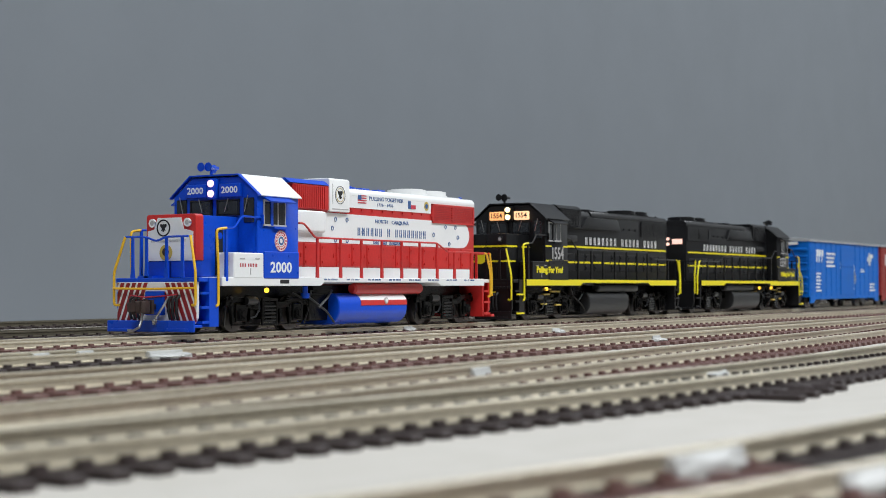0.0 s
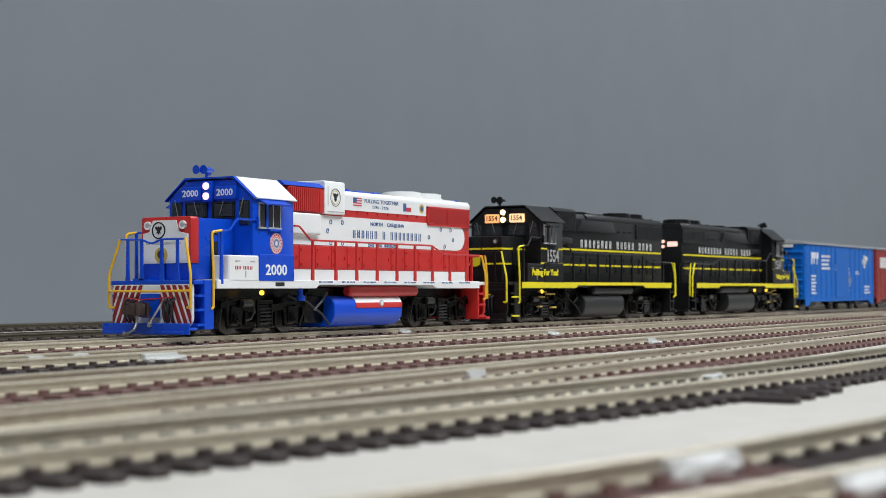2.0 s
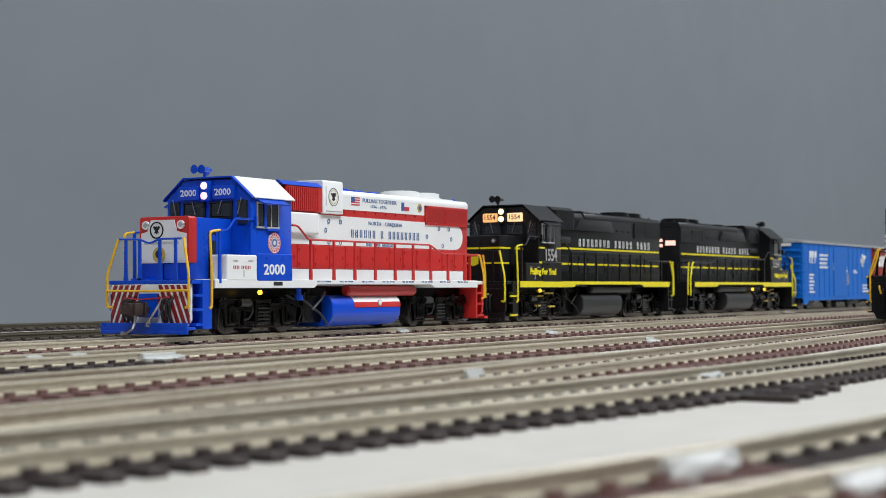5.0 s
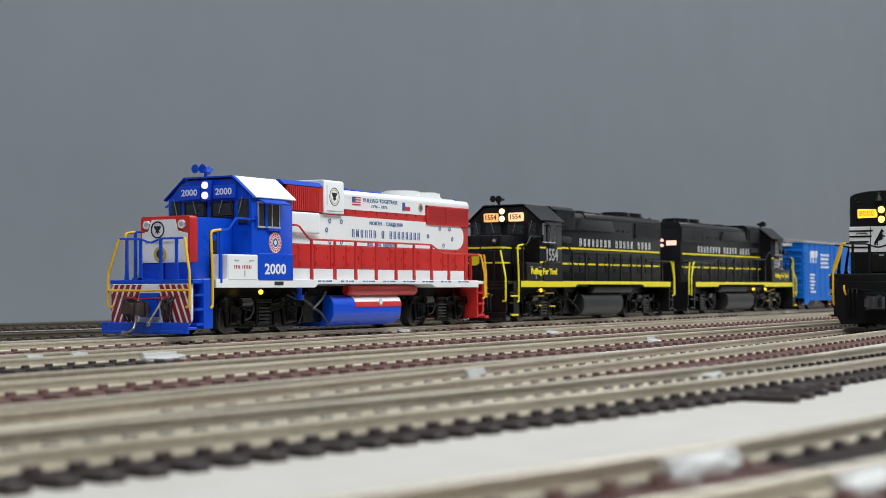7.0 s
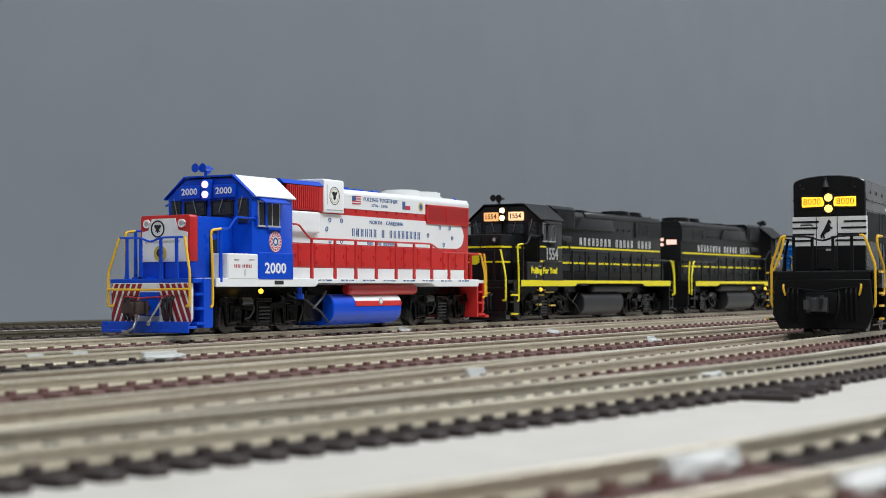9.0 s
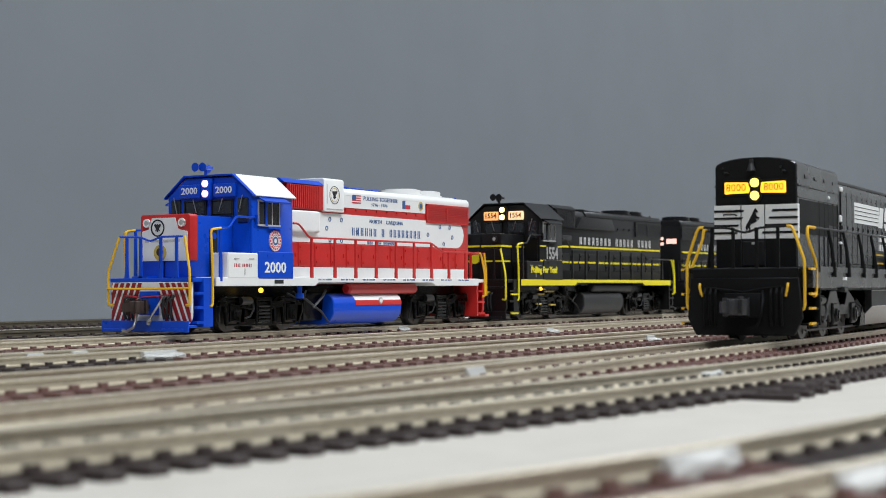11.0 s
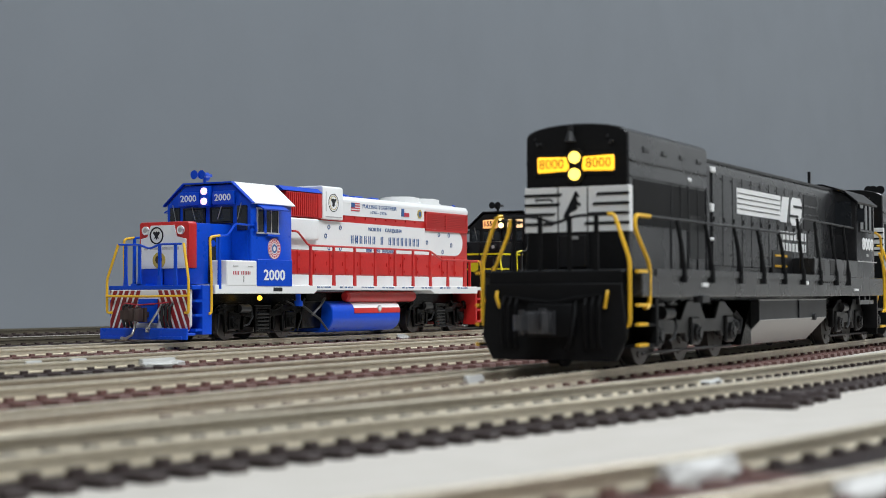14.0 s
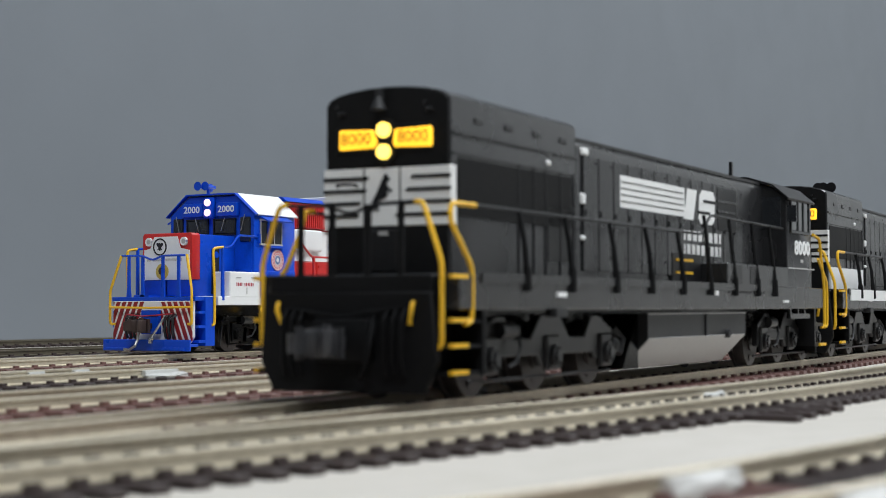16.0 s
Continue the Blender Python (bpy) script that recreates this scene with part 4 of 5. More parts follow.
        part("intake_bar", Shape().box(127.6, 142.4, y - 0.6, y + 0.6, 36.8, 37.3).box(127.6, 142.4, y - 0.6, y + 0.6, 34.6, 35.0), K, hood)
        # equipment boxes beside the cab
        cb = part("equipment_box", Shape().box(117, 164.8, min(s * 10.6, s * 16.6), max(s * 10.6, s * 16.6), 18.4, 23.2).bevel(0.2, 1), K, e)
        for q in (118.5, 130.5):
            lv = Shape()
            for k in range(8):
                lv.box(q + 3, q + 8.5, s * 16.6 - 0.2, s * 16.6 + 0.2, 18.9 + k * 0.5, 19.15 + k * 0.5)
            part("louvre", lv, SATIN, cb)
        for k in range(14):
            part("rivet", Shape().ball((118 + k * 2, s * 16.6, 17.0), 0.22, 6), K, cb)
        for z in (20.6, 23.2):
            part("reflection_step", Shape().box(100, 110, s * 11.2 - 0.3, s * 11.2 + 0.3, z, z + 0.5), YELLOW, hood, "dull yellow strip")
        # flat black panel: the recess is not cut, its shade is the colour
        part("recess", Shape().box(98, 116, y - 0.45, y + 0.45, 18.8, 24.8), BLACK, hood)
        # walkway rail with posts
        hand_grab(e, [(-1.3, s * 15.4, 28.6), (103, s * 15.4, 28.6), (109.5, s * 15.4, 32.8), (165, s * 15.4, 32.4)], GREYBLACK, 0.3, "walkway_rail")
        for x in (14, 32, 52, 70, 88, 105, 122, 139, 153):
            top = 28.6 if x < 104 else 32.6
            part("rail_post", Shape().wire([(x, s * 16.8, 16.2), (x, s * 16.7, 20)], 0.7, 6).wire([(x, s * 16.7, 19.6), (x, s * 16.3, 24), (x, s * 15.4, top)], 0.54, 6, 0.36), MATTE, e)
        part("jacking_pad", Shape().box(24, 28.5, s * 16.4 - 1.0, s * 16.4 + 1.0, 12.2, 13.6), GREYBLACK, e)
        for x0, x1, z0, z1 in ((25.5, 29.0, 15.4, 16.2), (160, 164, 14.8, 15.4), (108, 109.4, 16.2, 17.2)):
            part("tag", Shape().box(x0, x1, s * 16.75 - 0.3, s * 16.75 + 0.3, z0, z1), WHITE, e, "small white tag")
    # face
    # darker black plate: the end's shade put into its colour, same paint as sides
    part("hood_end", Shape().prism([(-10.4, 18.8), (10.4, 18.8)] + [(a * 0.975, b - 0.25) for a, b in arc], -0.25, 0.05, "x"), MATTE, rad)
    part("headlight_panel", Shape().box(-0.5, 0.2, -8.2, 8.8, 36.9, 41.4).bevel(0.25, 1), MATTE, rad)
    for s in (-1, 1):
        part("number_board", Shape().prism([(s * 1.4, 37.9), (s * 8.0, 37.7), (s * 8.0, 40.8), (s * 1.4, 40.6)], -0.9, -0.2, "x").bevel(0.25, 1), BOARDAMBER, rad, "lit amber number board")
        lettering(rad, number, 2.0, "front", -0.98, s * 4.9, 39.25, BOARDINK, 5.2)
    for z in (40.5, 37.2):
        part("headlight", Shape().cyl((-1.4, 0, z), (-0.2, 0, z), 1.15, 20), LENSAMBER, rad, "lit amber headlight")
        part("headlight_rim", Shape().cyl((-0.9, 0, z), (0.1, 0, z), 1.8, 20), BLACK, rad)
    part("bell", Shape().cyl((-1.2, 0.8, 45.6), (-1.2, 0.8, 43.6), 0.5, 14, 1.2).box(-1.6, 0, 0.4, 1.2, 45.4, 46.6), GREYBLACK, rad, "small grey bell")
    for y in (7.6, -7.6):
        part("lift_ring", Shape().wire([(-0.1, y - 0.6, 43), (-0.9, y - 0.4, 43.4), (-0.9, y + 0.4, 43.4), (-0.1, y + 0.6, 43)], 0.2, 6).wire([(-0.1, y + 1, 44.4), (-0.7, y + 1, 44.4)], 0.3, 6), K, rad)
    band = part("face_stripe", Shape().box(-0.35, 1.6, -10.95, 10.95, 26.0, 34.9).bevel(0.15, 1), WHITE, rad, "white painted band with black bars")
    bars = Shape()
    for k, (a, b) in enumerate(((10.9, 3.2), (10.9, 3.6), (10.9, 4.6), (10.9, 4.9))):
        z = 33.3 - k * 1.88
        bars.prism([(a, z - 0.25), (b, z - 0.25), (b - 0.3, z + 0.3), (a, z + 0.3)], -0.55, -0.25, "x")
    for k, (a, b) in enumerate(((-10.9, -4.2), (-10.9, -3.4), (-10.9, -2.4), (-10.9, -1.6))):
        z = 33.3 - k * 1.88
        bars.prism([(a, z - 0.25), (b, z - 0.25), (b - 0.3, z + 0.3), (a, z + 0.3)], -0.55, -0.25, "x")
    part("face_bar", bars, BLACK, band)
    rear = [(2.4, 28.4), (2.6, 29.2), (2.2, 30.0), (1.7, 30.8), (1.2, 31.8), (0.6, 33.0), (0.2, 33.8), (-0.1, 34.0), (-0.2, 33.7), (-0.7, 33.1), (-0.55, 32.8), (-0.1, 32.9), (-0.2, 32.2), (-0.45, 31.8), (-1.0, 31.6), (-0.85, 31.0),
            (-0.6, 31.3), (-0.1, 31.2), (-0.3, 30.6), (0.4, 30.2), (1.2, 29.9), (1.5, 29.2), (1.2, 28.4), (1.6, 28.3), (2.0, 29.3), (2.0, 28.5)]
    part("horse_mark", Shape().prism(rear, -0.6, -0.3, "x"), BLACK, band, "small black painted mark")
    for y in (3.8, -2.4):
        part("face_seam", Shape().box(-0.5, 0, y - 0.1, y + 0.1, 19, 34.8), GREYBLACK, rad)
    part("hood_end_door", Shape().box(-0.9, 0.2, -2.2, 3.6, 19, 25.6).bevel(0.3, 1), SATIN, rad)
    part("door_plate", Shape().box(-1.1, -0.2, -0.6, 0.9, 24.6, 25.2), SILVER, rad)
    part("end_hand_rail", Shape().wire([(-0.3, 8.4, 32.2), (-1.2, 8.2, 32.4), (-1.2, 5.2, 32.4), (-0.3, 5.0, 32.2)], 0.2, 6), GREYBLACK, rad)
    # front platform, pilot, steps, in a darker black that holds their shade
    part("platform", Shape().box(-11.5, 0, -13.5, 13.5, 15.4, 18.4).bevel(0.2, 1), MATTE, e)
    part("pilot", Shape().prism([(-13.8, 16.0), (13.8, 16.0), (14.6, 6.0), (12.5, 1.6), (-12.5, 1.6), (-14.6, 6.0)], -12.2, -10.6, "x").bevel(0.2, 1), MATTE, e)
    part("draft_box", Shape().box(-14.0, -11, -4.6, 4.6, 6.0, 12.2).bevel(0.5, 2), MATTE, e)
    coupler(e, -13.5, -1, CAST, 8.8)
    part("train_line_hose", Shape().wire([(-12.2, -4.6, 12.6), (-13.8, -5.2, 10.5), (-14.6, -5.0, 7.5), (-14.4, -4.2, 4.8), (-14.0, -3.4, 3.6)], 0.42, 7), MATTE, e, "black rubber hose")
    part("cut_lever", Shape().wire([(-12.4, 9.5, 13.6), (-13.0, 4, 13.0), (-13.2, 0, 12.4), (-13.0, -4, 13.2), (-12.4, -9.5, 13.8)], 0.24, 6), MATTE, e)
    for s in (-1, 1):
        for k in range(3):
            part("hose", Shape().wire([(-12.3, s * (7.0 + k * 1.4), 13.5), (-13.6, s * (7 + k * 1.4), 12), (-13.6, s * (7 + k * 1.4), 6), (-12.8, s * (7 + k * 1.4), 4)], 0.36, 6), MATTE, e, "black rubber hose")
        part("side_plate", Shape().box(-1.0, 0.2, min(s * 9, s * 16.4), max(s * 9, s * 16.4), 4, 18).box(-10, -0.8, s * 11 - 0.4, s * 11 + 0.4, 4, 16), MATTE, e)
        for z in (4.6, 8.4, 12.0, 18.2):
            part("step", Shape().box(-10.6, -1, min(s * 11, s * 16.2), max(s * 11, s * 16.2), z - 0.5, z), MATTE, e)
            part("step_edge", Shape().box(-11.0, -6.0, s * 16.3 - 0.35, s * 16.3 + 0.35, z - 0.35, z + 0.25), YELLOW, e, "yellow step edge")
        hand_grab(e, [(-10.8, s * 10.6, 28.8), (-11.2, s * 12.0, 28.8), (-11.2, s * 15.0, 20.2), (-11.2, s * 15.0, 8.0), (-10.6, s * 12.6, 7.6)], YELLOW, 0.40)
        hand_grab(e, [(-1.3, s * 15.4, 28.6), (-9.0, s * 15.3, 28.6), (-9.4, s * 15.4, 26), (-4.4, s * 16.4, 19.4), (-4.6, s * 16.4, 11.6), (-6.6, s * 16.2, 11.4)] if s < 0 else [(0.5, 13.4, 28.6), (-2.4, 13.2, 28.6), (-2.6, 13.4, 26), (-4.0, 15.6, 19.4)] + [(-4.4, s * 16.0, 19.0), (-4.6, s * 16.4, 11.6), (-6.6, s * 16.2, 11.4)], YELLOW, 0.40)
        hand_grab(e, [(-12.6, s * 11.2, 14.6), (-13.2, s * 11.2, 13.4), (-12.6, s * 10.6, 11.4)], YELLOW, 0.35)
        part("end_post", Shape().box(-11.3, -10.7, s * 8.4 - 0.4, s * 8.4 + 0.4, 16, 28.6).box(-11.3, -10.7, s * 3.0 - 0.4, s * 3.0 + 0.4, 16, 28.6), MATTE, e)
    hand_grab(e, [(-11, 10.6, 28.8), (-11, 4, 28.6), (-11, 0, 27.2), (-11, -4, 28.6), (-11, -10.6, 28.8)], BLACK, 0.3, "platform_rail")
    # cab at the far end
    cab = part("cab", Shape().prism([(-16.4, 18.0), (16.4, 18.0), (16.4, 39.6), (13.0, 42.4), (7.0, 44.3), (-7.0, 44.3), (-13.0, 42.4), (-16.4, 39.6)], 165, 187.5, "x").bevel(0.25, 1), K, e)
    part("cab_roof", Shape().prism([(-16.9, 39.3), (-13.2, 42.6), (-7.0, 44.6), (7.0, 44.6), (13.2, 42.6), (16.9, 39.3), (17.2, 39.7), (13.3, 43.0), (7.1, 45.0), (-7.1, 45.0), (-13.3, 43.0), (-17.2, 39.7)], 164, 188.5, "x"), SATIN, cab)
    part("cab_nose", Shape().box(187, 196, -10, 10, 18, 36).bevel(0.6, 2), K, cab)
    for s in (-1, 1):
        y = s * 16.4
        win = part("side_window", Shape().box(168, 184.5, y - 0.2, y + 0.2, 32.2, 39.8).bevel(0.15, 1), GLASSY, cab, "dark glass side window")
        fr = Shape()
        for x in (168, 174.2, 179.2, 184.5):
            fr.box(x - 0.35, x + 0.35, y - 0.45, y + 0.45, 32, 40)
        part("window_frame", fr.box(167.6, 185, y - 0.45, y + 0.45, 31.6, 32.2), K, win)
        part("end_window", Shape().box(164.6, 165.2, s * 12.9 - 2.2, s * 12.4 + 2.2, 32.5, 40).bevel(0.15, 1), GLASSY, cab, "dark glass pane")
        part("wind_deflector", Shape().box(165.5, 166.0, min(y, y + s * 2.2), max(y, y + s * 1.6), 34, 38), GLASSY, cab)
        lettering(cab, number, 3.3, "near" if s < 0 else "far", 178.5, y + s * 0.12, 28.0, WHITE, 14.5, 0.18)
        part("small_plate", Shape().box(177, 179.4, y - 0.12, y + 0.12, 24.6, 25.4), SILVER, cab)
        part("cab_seam", Shape().box(166, 190, y - 0.15, y + 0.15, 23.0, 23.3).box(168, 190, y - 0.15, y + 0.15, 14.6, 14.9), SILVER, cab)
        hand_grab(e, [(190, s * 16.2, 32), (196, s * 16.4, 31), (199.5, s * 16.6, 18), (199.5, s * 16.6, 9), (198, s * 16, 8.6)], YELLOW, 0.38)
        hand_grab(e, [(195, s * 16.2, 26), (203, s * 16.4, 20), (203, s * 16.4, 9), (201.5, s * 16, 8.6)], YELLOW, 0.38)
        part("rear_steps", Shape().box(190, 191, min(s * 9, s * 16.4), max(s * 9, s * 16.4), 4, 14).box(190.5, 199, min(s * 11, s * 16.4), max(s * 11, s * 16.4), 4, 4.8).box(190.5, 199, min(s * 11, s * 16.4), max(s * 11, s * 16.4), 9, 9.8), BLACK, e)
        part("step_edge", Shape().box(194, 200, s * 16.5 - 0.35, s * 16.5 + 0.35, 4, 4.7), YELLOW, e, "yellow step edge")
        part("side_bracket", Shape().box(168, 186, s * 15.8 - 0.5, s * 15.8 + 0.5, 11.0, 12.2).box(168, 169, s * 15.8 - 0.4, s * 15.8 + 0.4, 11, 13.6).box(175, 176, s * 15.8 - 0.4, s * 15.8 + 0.4, 11, 13.6).box(181, 182, s * 15.8 - 0.4, s * 15.8 + 0.4, 11, 13.6), K, e)
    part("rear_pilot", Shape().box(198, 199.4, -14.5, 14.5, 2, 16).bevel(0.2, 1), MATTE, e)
    coupler(e, 199.5, 1, CAST, 8.8)
    part("antenna", Shape().cyl((158, -5, 43), (158, -5, 47.4), 0.25, 8).box(157.5, 158.5, -5.35, -4.65, 44.8, 48.2), BLACK, e)
    if second:
        horn(e, 40, -2, 49.2, BLACK, [(-1.9, -1, 1.4), (0.3, -1, 2.0), (2.0, -1, 1.4), (1.2, 1, 1.2)])
    # tank and trucks
    tank = part("fuel_tank", Shape().prism([(-15, 12.6), (15, 12.6), (15, 7.9), (9.5, 2.2), (-9.5, 2.2), (-15, 7.9)], 72.5, 135, "x"), GREYBLACK, e)
    for s in (-1, 1):
        part("tank_slope", Shape().prism([(s * 15.12, 7.9), (s * 9.6, 2.1), (s * 9.2, 2.5), (s * 14.7, 8.1)], 73, 134.5, "x"), SILVER, tank, "light grey sloping tank side")
        part("tank_end", Shape().prism([(64.5, 2.4), (72.6, 12.6), (72.6, 2.4)], min(s * 3, s * 13), max(s * 3, s * 13)), TRUCK, tank)
        part("tank_strap", Shape().box(106.5, 107.3, s * 15 - 0.3, s * 15 + 0.3, 8, 12.5), DARKINK, tank)
        part("filler_cap", Shape().cyl((121, s * 14.6, 8.2), (121, s * 15.8, 8.2), 0.9, 14), DARKINK, tank)
        part("air_pipe", Shape().wire([(62, s * 12, 10), (64, s * 13, 8), (62, s * 13, 5.5)], 0.8, 8).ball((60, s * 12.5, 7.0), 1.6, 10), TRUCKGREY, e)
        part("tank_edge", Shape().box(72.5, 135, s * 15 - 0.12, s * 15 + 0.12, 12.4, 12.7), SILVER, tank)
    truck(e, 33.0, 3, TRUCKGREY, "heavy")
    truck(e, 181.0, 3, TRUCKGREY, "heavy")
    return e


# ---- box cars ----
def box_car(label, m, paint, roof, marks):
    e = thing("box_car", label, "model freight car", m, "box cars")
    body = part("body", Shape().box(0, 173, -16.2, 16.2, 7.6, 44.2), paint, e)
    part("roof", Shape().prism([(-16.9, 43.8), (16.9, 43.8), (16.9, 44.6), (0, 46.8), (-16.9, 44.6)], -0.8, 173.8, "x"), roof, e, "silver grey roof")
    for k in range(12):
        x = 6 + k * 14.6
        part("roof_rib", Shape().prism([(-17, 44.5), (17, 44.5), (17, 45.0), (0, 47.2), (-17, 45.0)], x, x + 1, "x"), roof, e)
    for s in (-1, 1):
        y = s * 16.2
        for k in range(15):
            x = 2 + k * 12.0
            if 70 < x < 105:
                continue
            part("side_rib", Shape().box(x - 0.5, x + 0.5, y - 0.3, y + 0.3, 8, 43.6), paint, body)
        door = part("door", Shape().box(72, 104, min(y, y + s * 0.5), max(y, y + s * 0.5), 8.5, 42.5).bevel(0.2, 1), paint, e)
        for k in range(4):
            part("door_rib", Shape().box(72.5, 103.5, min(y, y + s * 0.7), max(y, y + s * 0.7), 14 + k * 7, 14.6 + k * 7), paint, door)
        part("side_sill", Shape().prism([(2, 7.8), (171, 7.8), (171, 3.6), (164, 3.6), (160, 6), (13, 6), (9, 3.6), (2, 3.6)], s * 15.6, s * 16.4), paint, e)
        for z in (12, 18, 24, 30, 36):
            part("ladder_rung", Shape().wire([(3, s * 16.3, z), (3.2, s * 17.2, z), (8.8, s * 17.2, z), (9, s * 16.3, z)], 0.25, 5), paint, e)
        face = "near" if s < 0 else "far"
        if marks:
            mk = Shape()
            for x0, w in ((15, 4.4), (20.6, 4.4), (26.4, 4.4)):
                mk.box(x0, x0 + 1.6, y - 0.4, y + 0.4, 30.6, 38.6).box(x0 + 2.2, x0 + w, y - 0.4, y + 0.4, 34.4, 38.6)
            for x0, x1, z0, z1, n in ((38, 60, 27.4, 38.2, 4), (14, 28, 11, 24.5, 6), (122, 134, 24.6, 27.4, 2), (146, 162, 11, 17.5, 3), (72, 84, 26.8, 31.6, 3), (99, 109, 25.4, 29.6, 3), (96, 106, 12.4, 14.4, 1)):
                step = (z1 - z0) / n
                for r in range(n):
                    for k in range(int((x1 - x0) / 1.6) - (r * 5) % 3):
                        mk.box(x0 + k * 1.6, x0 + k * 1.6 + (1.05 if (k * 3 + r) % 4 else 0.45), y - 0.4, y + 0.4, z0 + r * step, z0 + (r + 0.55) * step)
            for x0, z0, r0 in ((77, 19.6, 4.6), (77, 19.6, 2.2), (106, 20.2, 4.2), (106, 20.2, 1.9)):
                disc(e, "marking_ring", face, x0, s * 16.5, z0, r0, SILVER, 0.1, ring=r0 - 0.7, seg=20)
            mk.box(142, 152, y - 0.4, y + 0.4, 32.4, 35.6).box(145.5, 148.5, y - 0.4, y + 0.4, 29.4, 38.6).box(149, 156, y - 0.4, y + 0.4, 35, 37.6)
            part("marking", mk, WHITE, e, "white bars of small writing")
        else:
            mk = Shape()
            for k in range(5):
                mk.box(12 + k * 8, 17 + k * 8, y - 0.6, y + 0.6, 30, 38)
            part("marking", mk, WHITE, e, "white bars of writing")
    # ribbed end
    for k in range(7):
        part("end_rib", Shape().cyl((-0.2, -14.8, 11 + k * 4.6), (-0.2, 14.8, 11 + k * 4.6), 0.9, 8), paint, body)
    part("end_plate", Shape().box(-1.4, -0.2, -9, 3, 41.6, 43.4), WHITE, body)
    for z in (14, 20, 26, 32, 38):
        part("ladder_rung", Shape().wire([(-0.2, -15.5, z), (-1.6, -15.3, z), (-1.6, -10.5, z), (-0.2, -10.3, z)], 0.25, 5), paint, e)
    part("centre_sill", Shape().box(-3, 176, -2.4, 2.4, 5.6, 8.0), TRUCK, e)
    coupler(e, -2, -1)
    for cx in (26, 147):
        tr = part("truck", Shape().box(cx - 12, cx + 12, -5, 5, 4, 8), TRUCK, e)
        for s in (-1, 1):
            part("side_frame", Shape().prism([(cx - 12.5, 4.2), (cx - 9, 3.4), (cx - 4, 2.4), (cx + 4, 2.4), (cx + 9, 3.4), (cx + 12.5, 4.2), (cx + 12.5, 6.4), (cx + 5, 8.6), (cx - 5, 8.6), (cx - 12.5, 6.4)], s * 11.2, s * 12.4), TRUCK, tr)
            for dx in (-10, 10):
                part("wheel", Shape().cyl((cx + dx, s * 6.9, 4.8), (cx + dx, s * 9.2, 4.8), 4.8, 24), WHEEL, tr)
    part("brake_gear", Shape().cyl((80, -7, 5.4), (90, -7, 5.4), 2.2, 14).box(60, 110, -9, -8, 5.6, 6.2), TRUCK, e)
    return e


# ---- the room and the table ----
def slab(name, x0, x1, y0, y1, z0, z1, mat, label, category):
    ob = new(name, mesh_of(name, Shape().box(x0, x1, y0, y1, z0, z1), mat))
    return tagged(ob, label, category, "", "structure")


slab("tabletop", -1300, 4200, -1100, 295, -30, 0, TABLE, "white foam board top of the layout table", "table")
slab("wall_north", -2600, 4700, 296, 420, -900, 2100, WALLGREY, "plain mid grey painted backdrop wall", "wall")
# walls out of view, added to close the room and shape its light
slab("wall_south", -2600, 4700, -2600, -2500, -900, 2100, ROOMWHITE, "unseen pale wall, added for what engines and rails reflect", "wall")
slab("wall_west", -2700, -2600, -2600, 420, -900, 2100, ROOMDARK, "unseen dark wall, added to keep engine ends dark", "wall")
slab("wall_east", 4700, 4800, -2600, 420, -900, 2100, ROOMPALE, "unseen pale wall, added for what engines and rails reflect", "wall")
slab("ceiling", -2700, 4800, -2600, 420, 2100, 2200, ROOMWHITE, "plain pale ceiling", "ceiling")
slab("floor", -2700, 4800, -2600, 420, -1000, -900, ROOMWHITE, "plain pale room floor", "floor")


# ---- track ----
def tie_mesh(name, mat, half=1.65):
    s = Shape().box(-half, half, -14.8, 14.8, 0.0, 1.0).bevel(0.12, 1)
    for y in (-8.25, 8.25):
        for d in (-1.35, 1.35):
            s.box(-0.8, 0.8, y + d - 0.45, y + d + 0.45, 0.95, 1.6)
    return mesh_of(name, s, mat)


TIE_BROWN, TIE_BLACK, TIE_CLOSE = tie_mesh("tie", TIEBROWN), tie_mesh("tie", TIEBLACK), tie_mesh("tie", TIEBLACK, 1.2)
RAIL_PROFILE = [(-0.95, 1.0), (0.95, 1.0), (0.95, 1.2), (0.30, 1.45), (0.30, 2.45), (0.54, 2.6), (0.54, 3.0), (0.40, 3.1), (-0.40, 3.1), (-0.54, 3.0), (-0.54, 2.6), (-0.30, 2.45), (-0.30, 1.45), (-0.95, 1.2)]


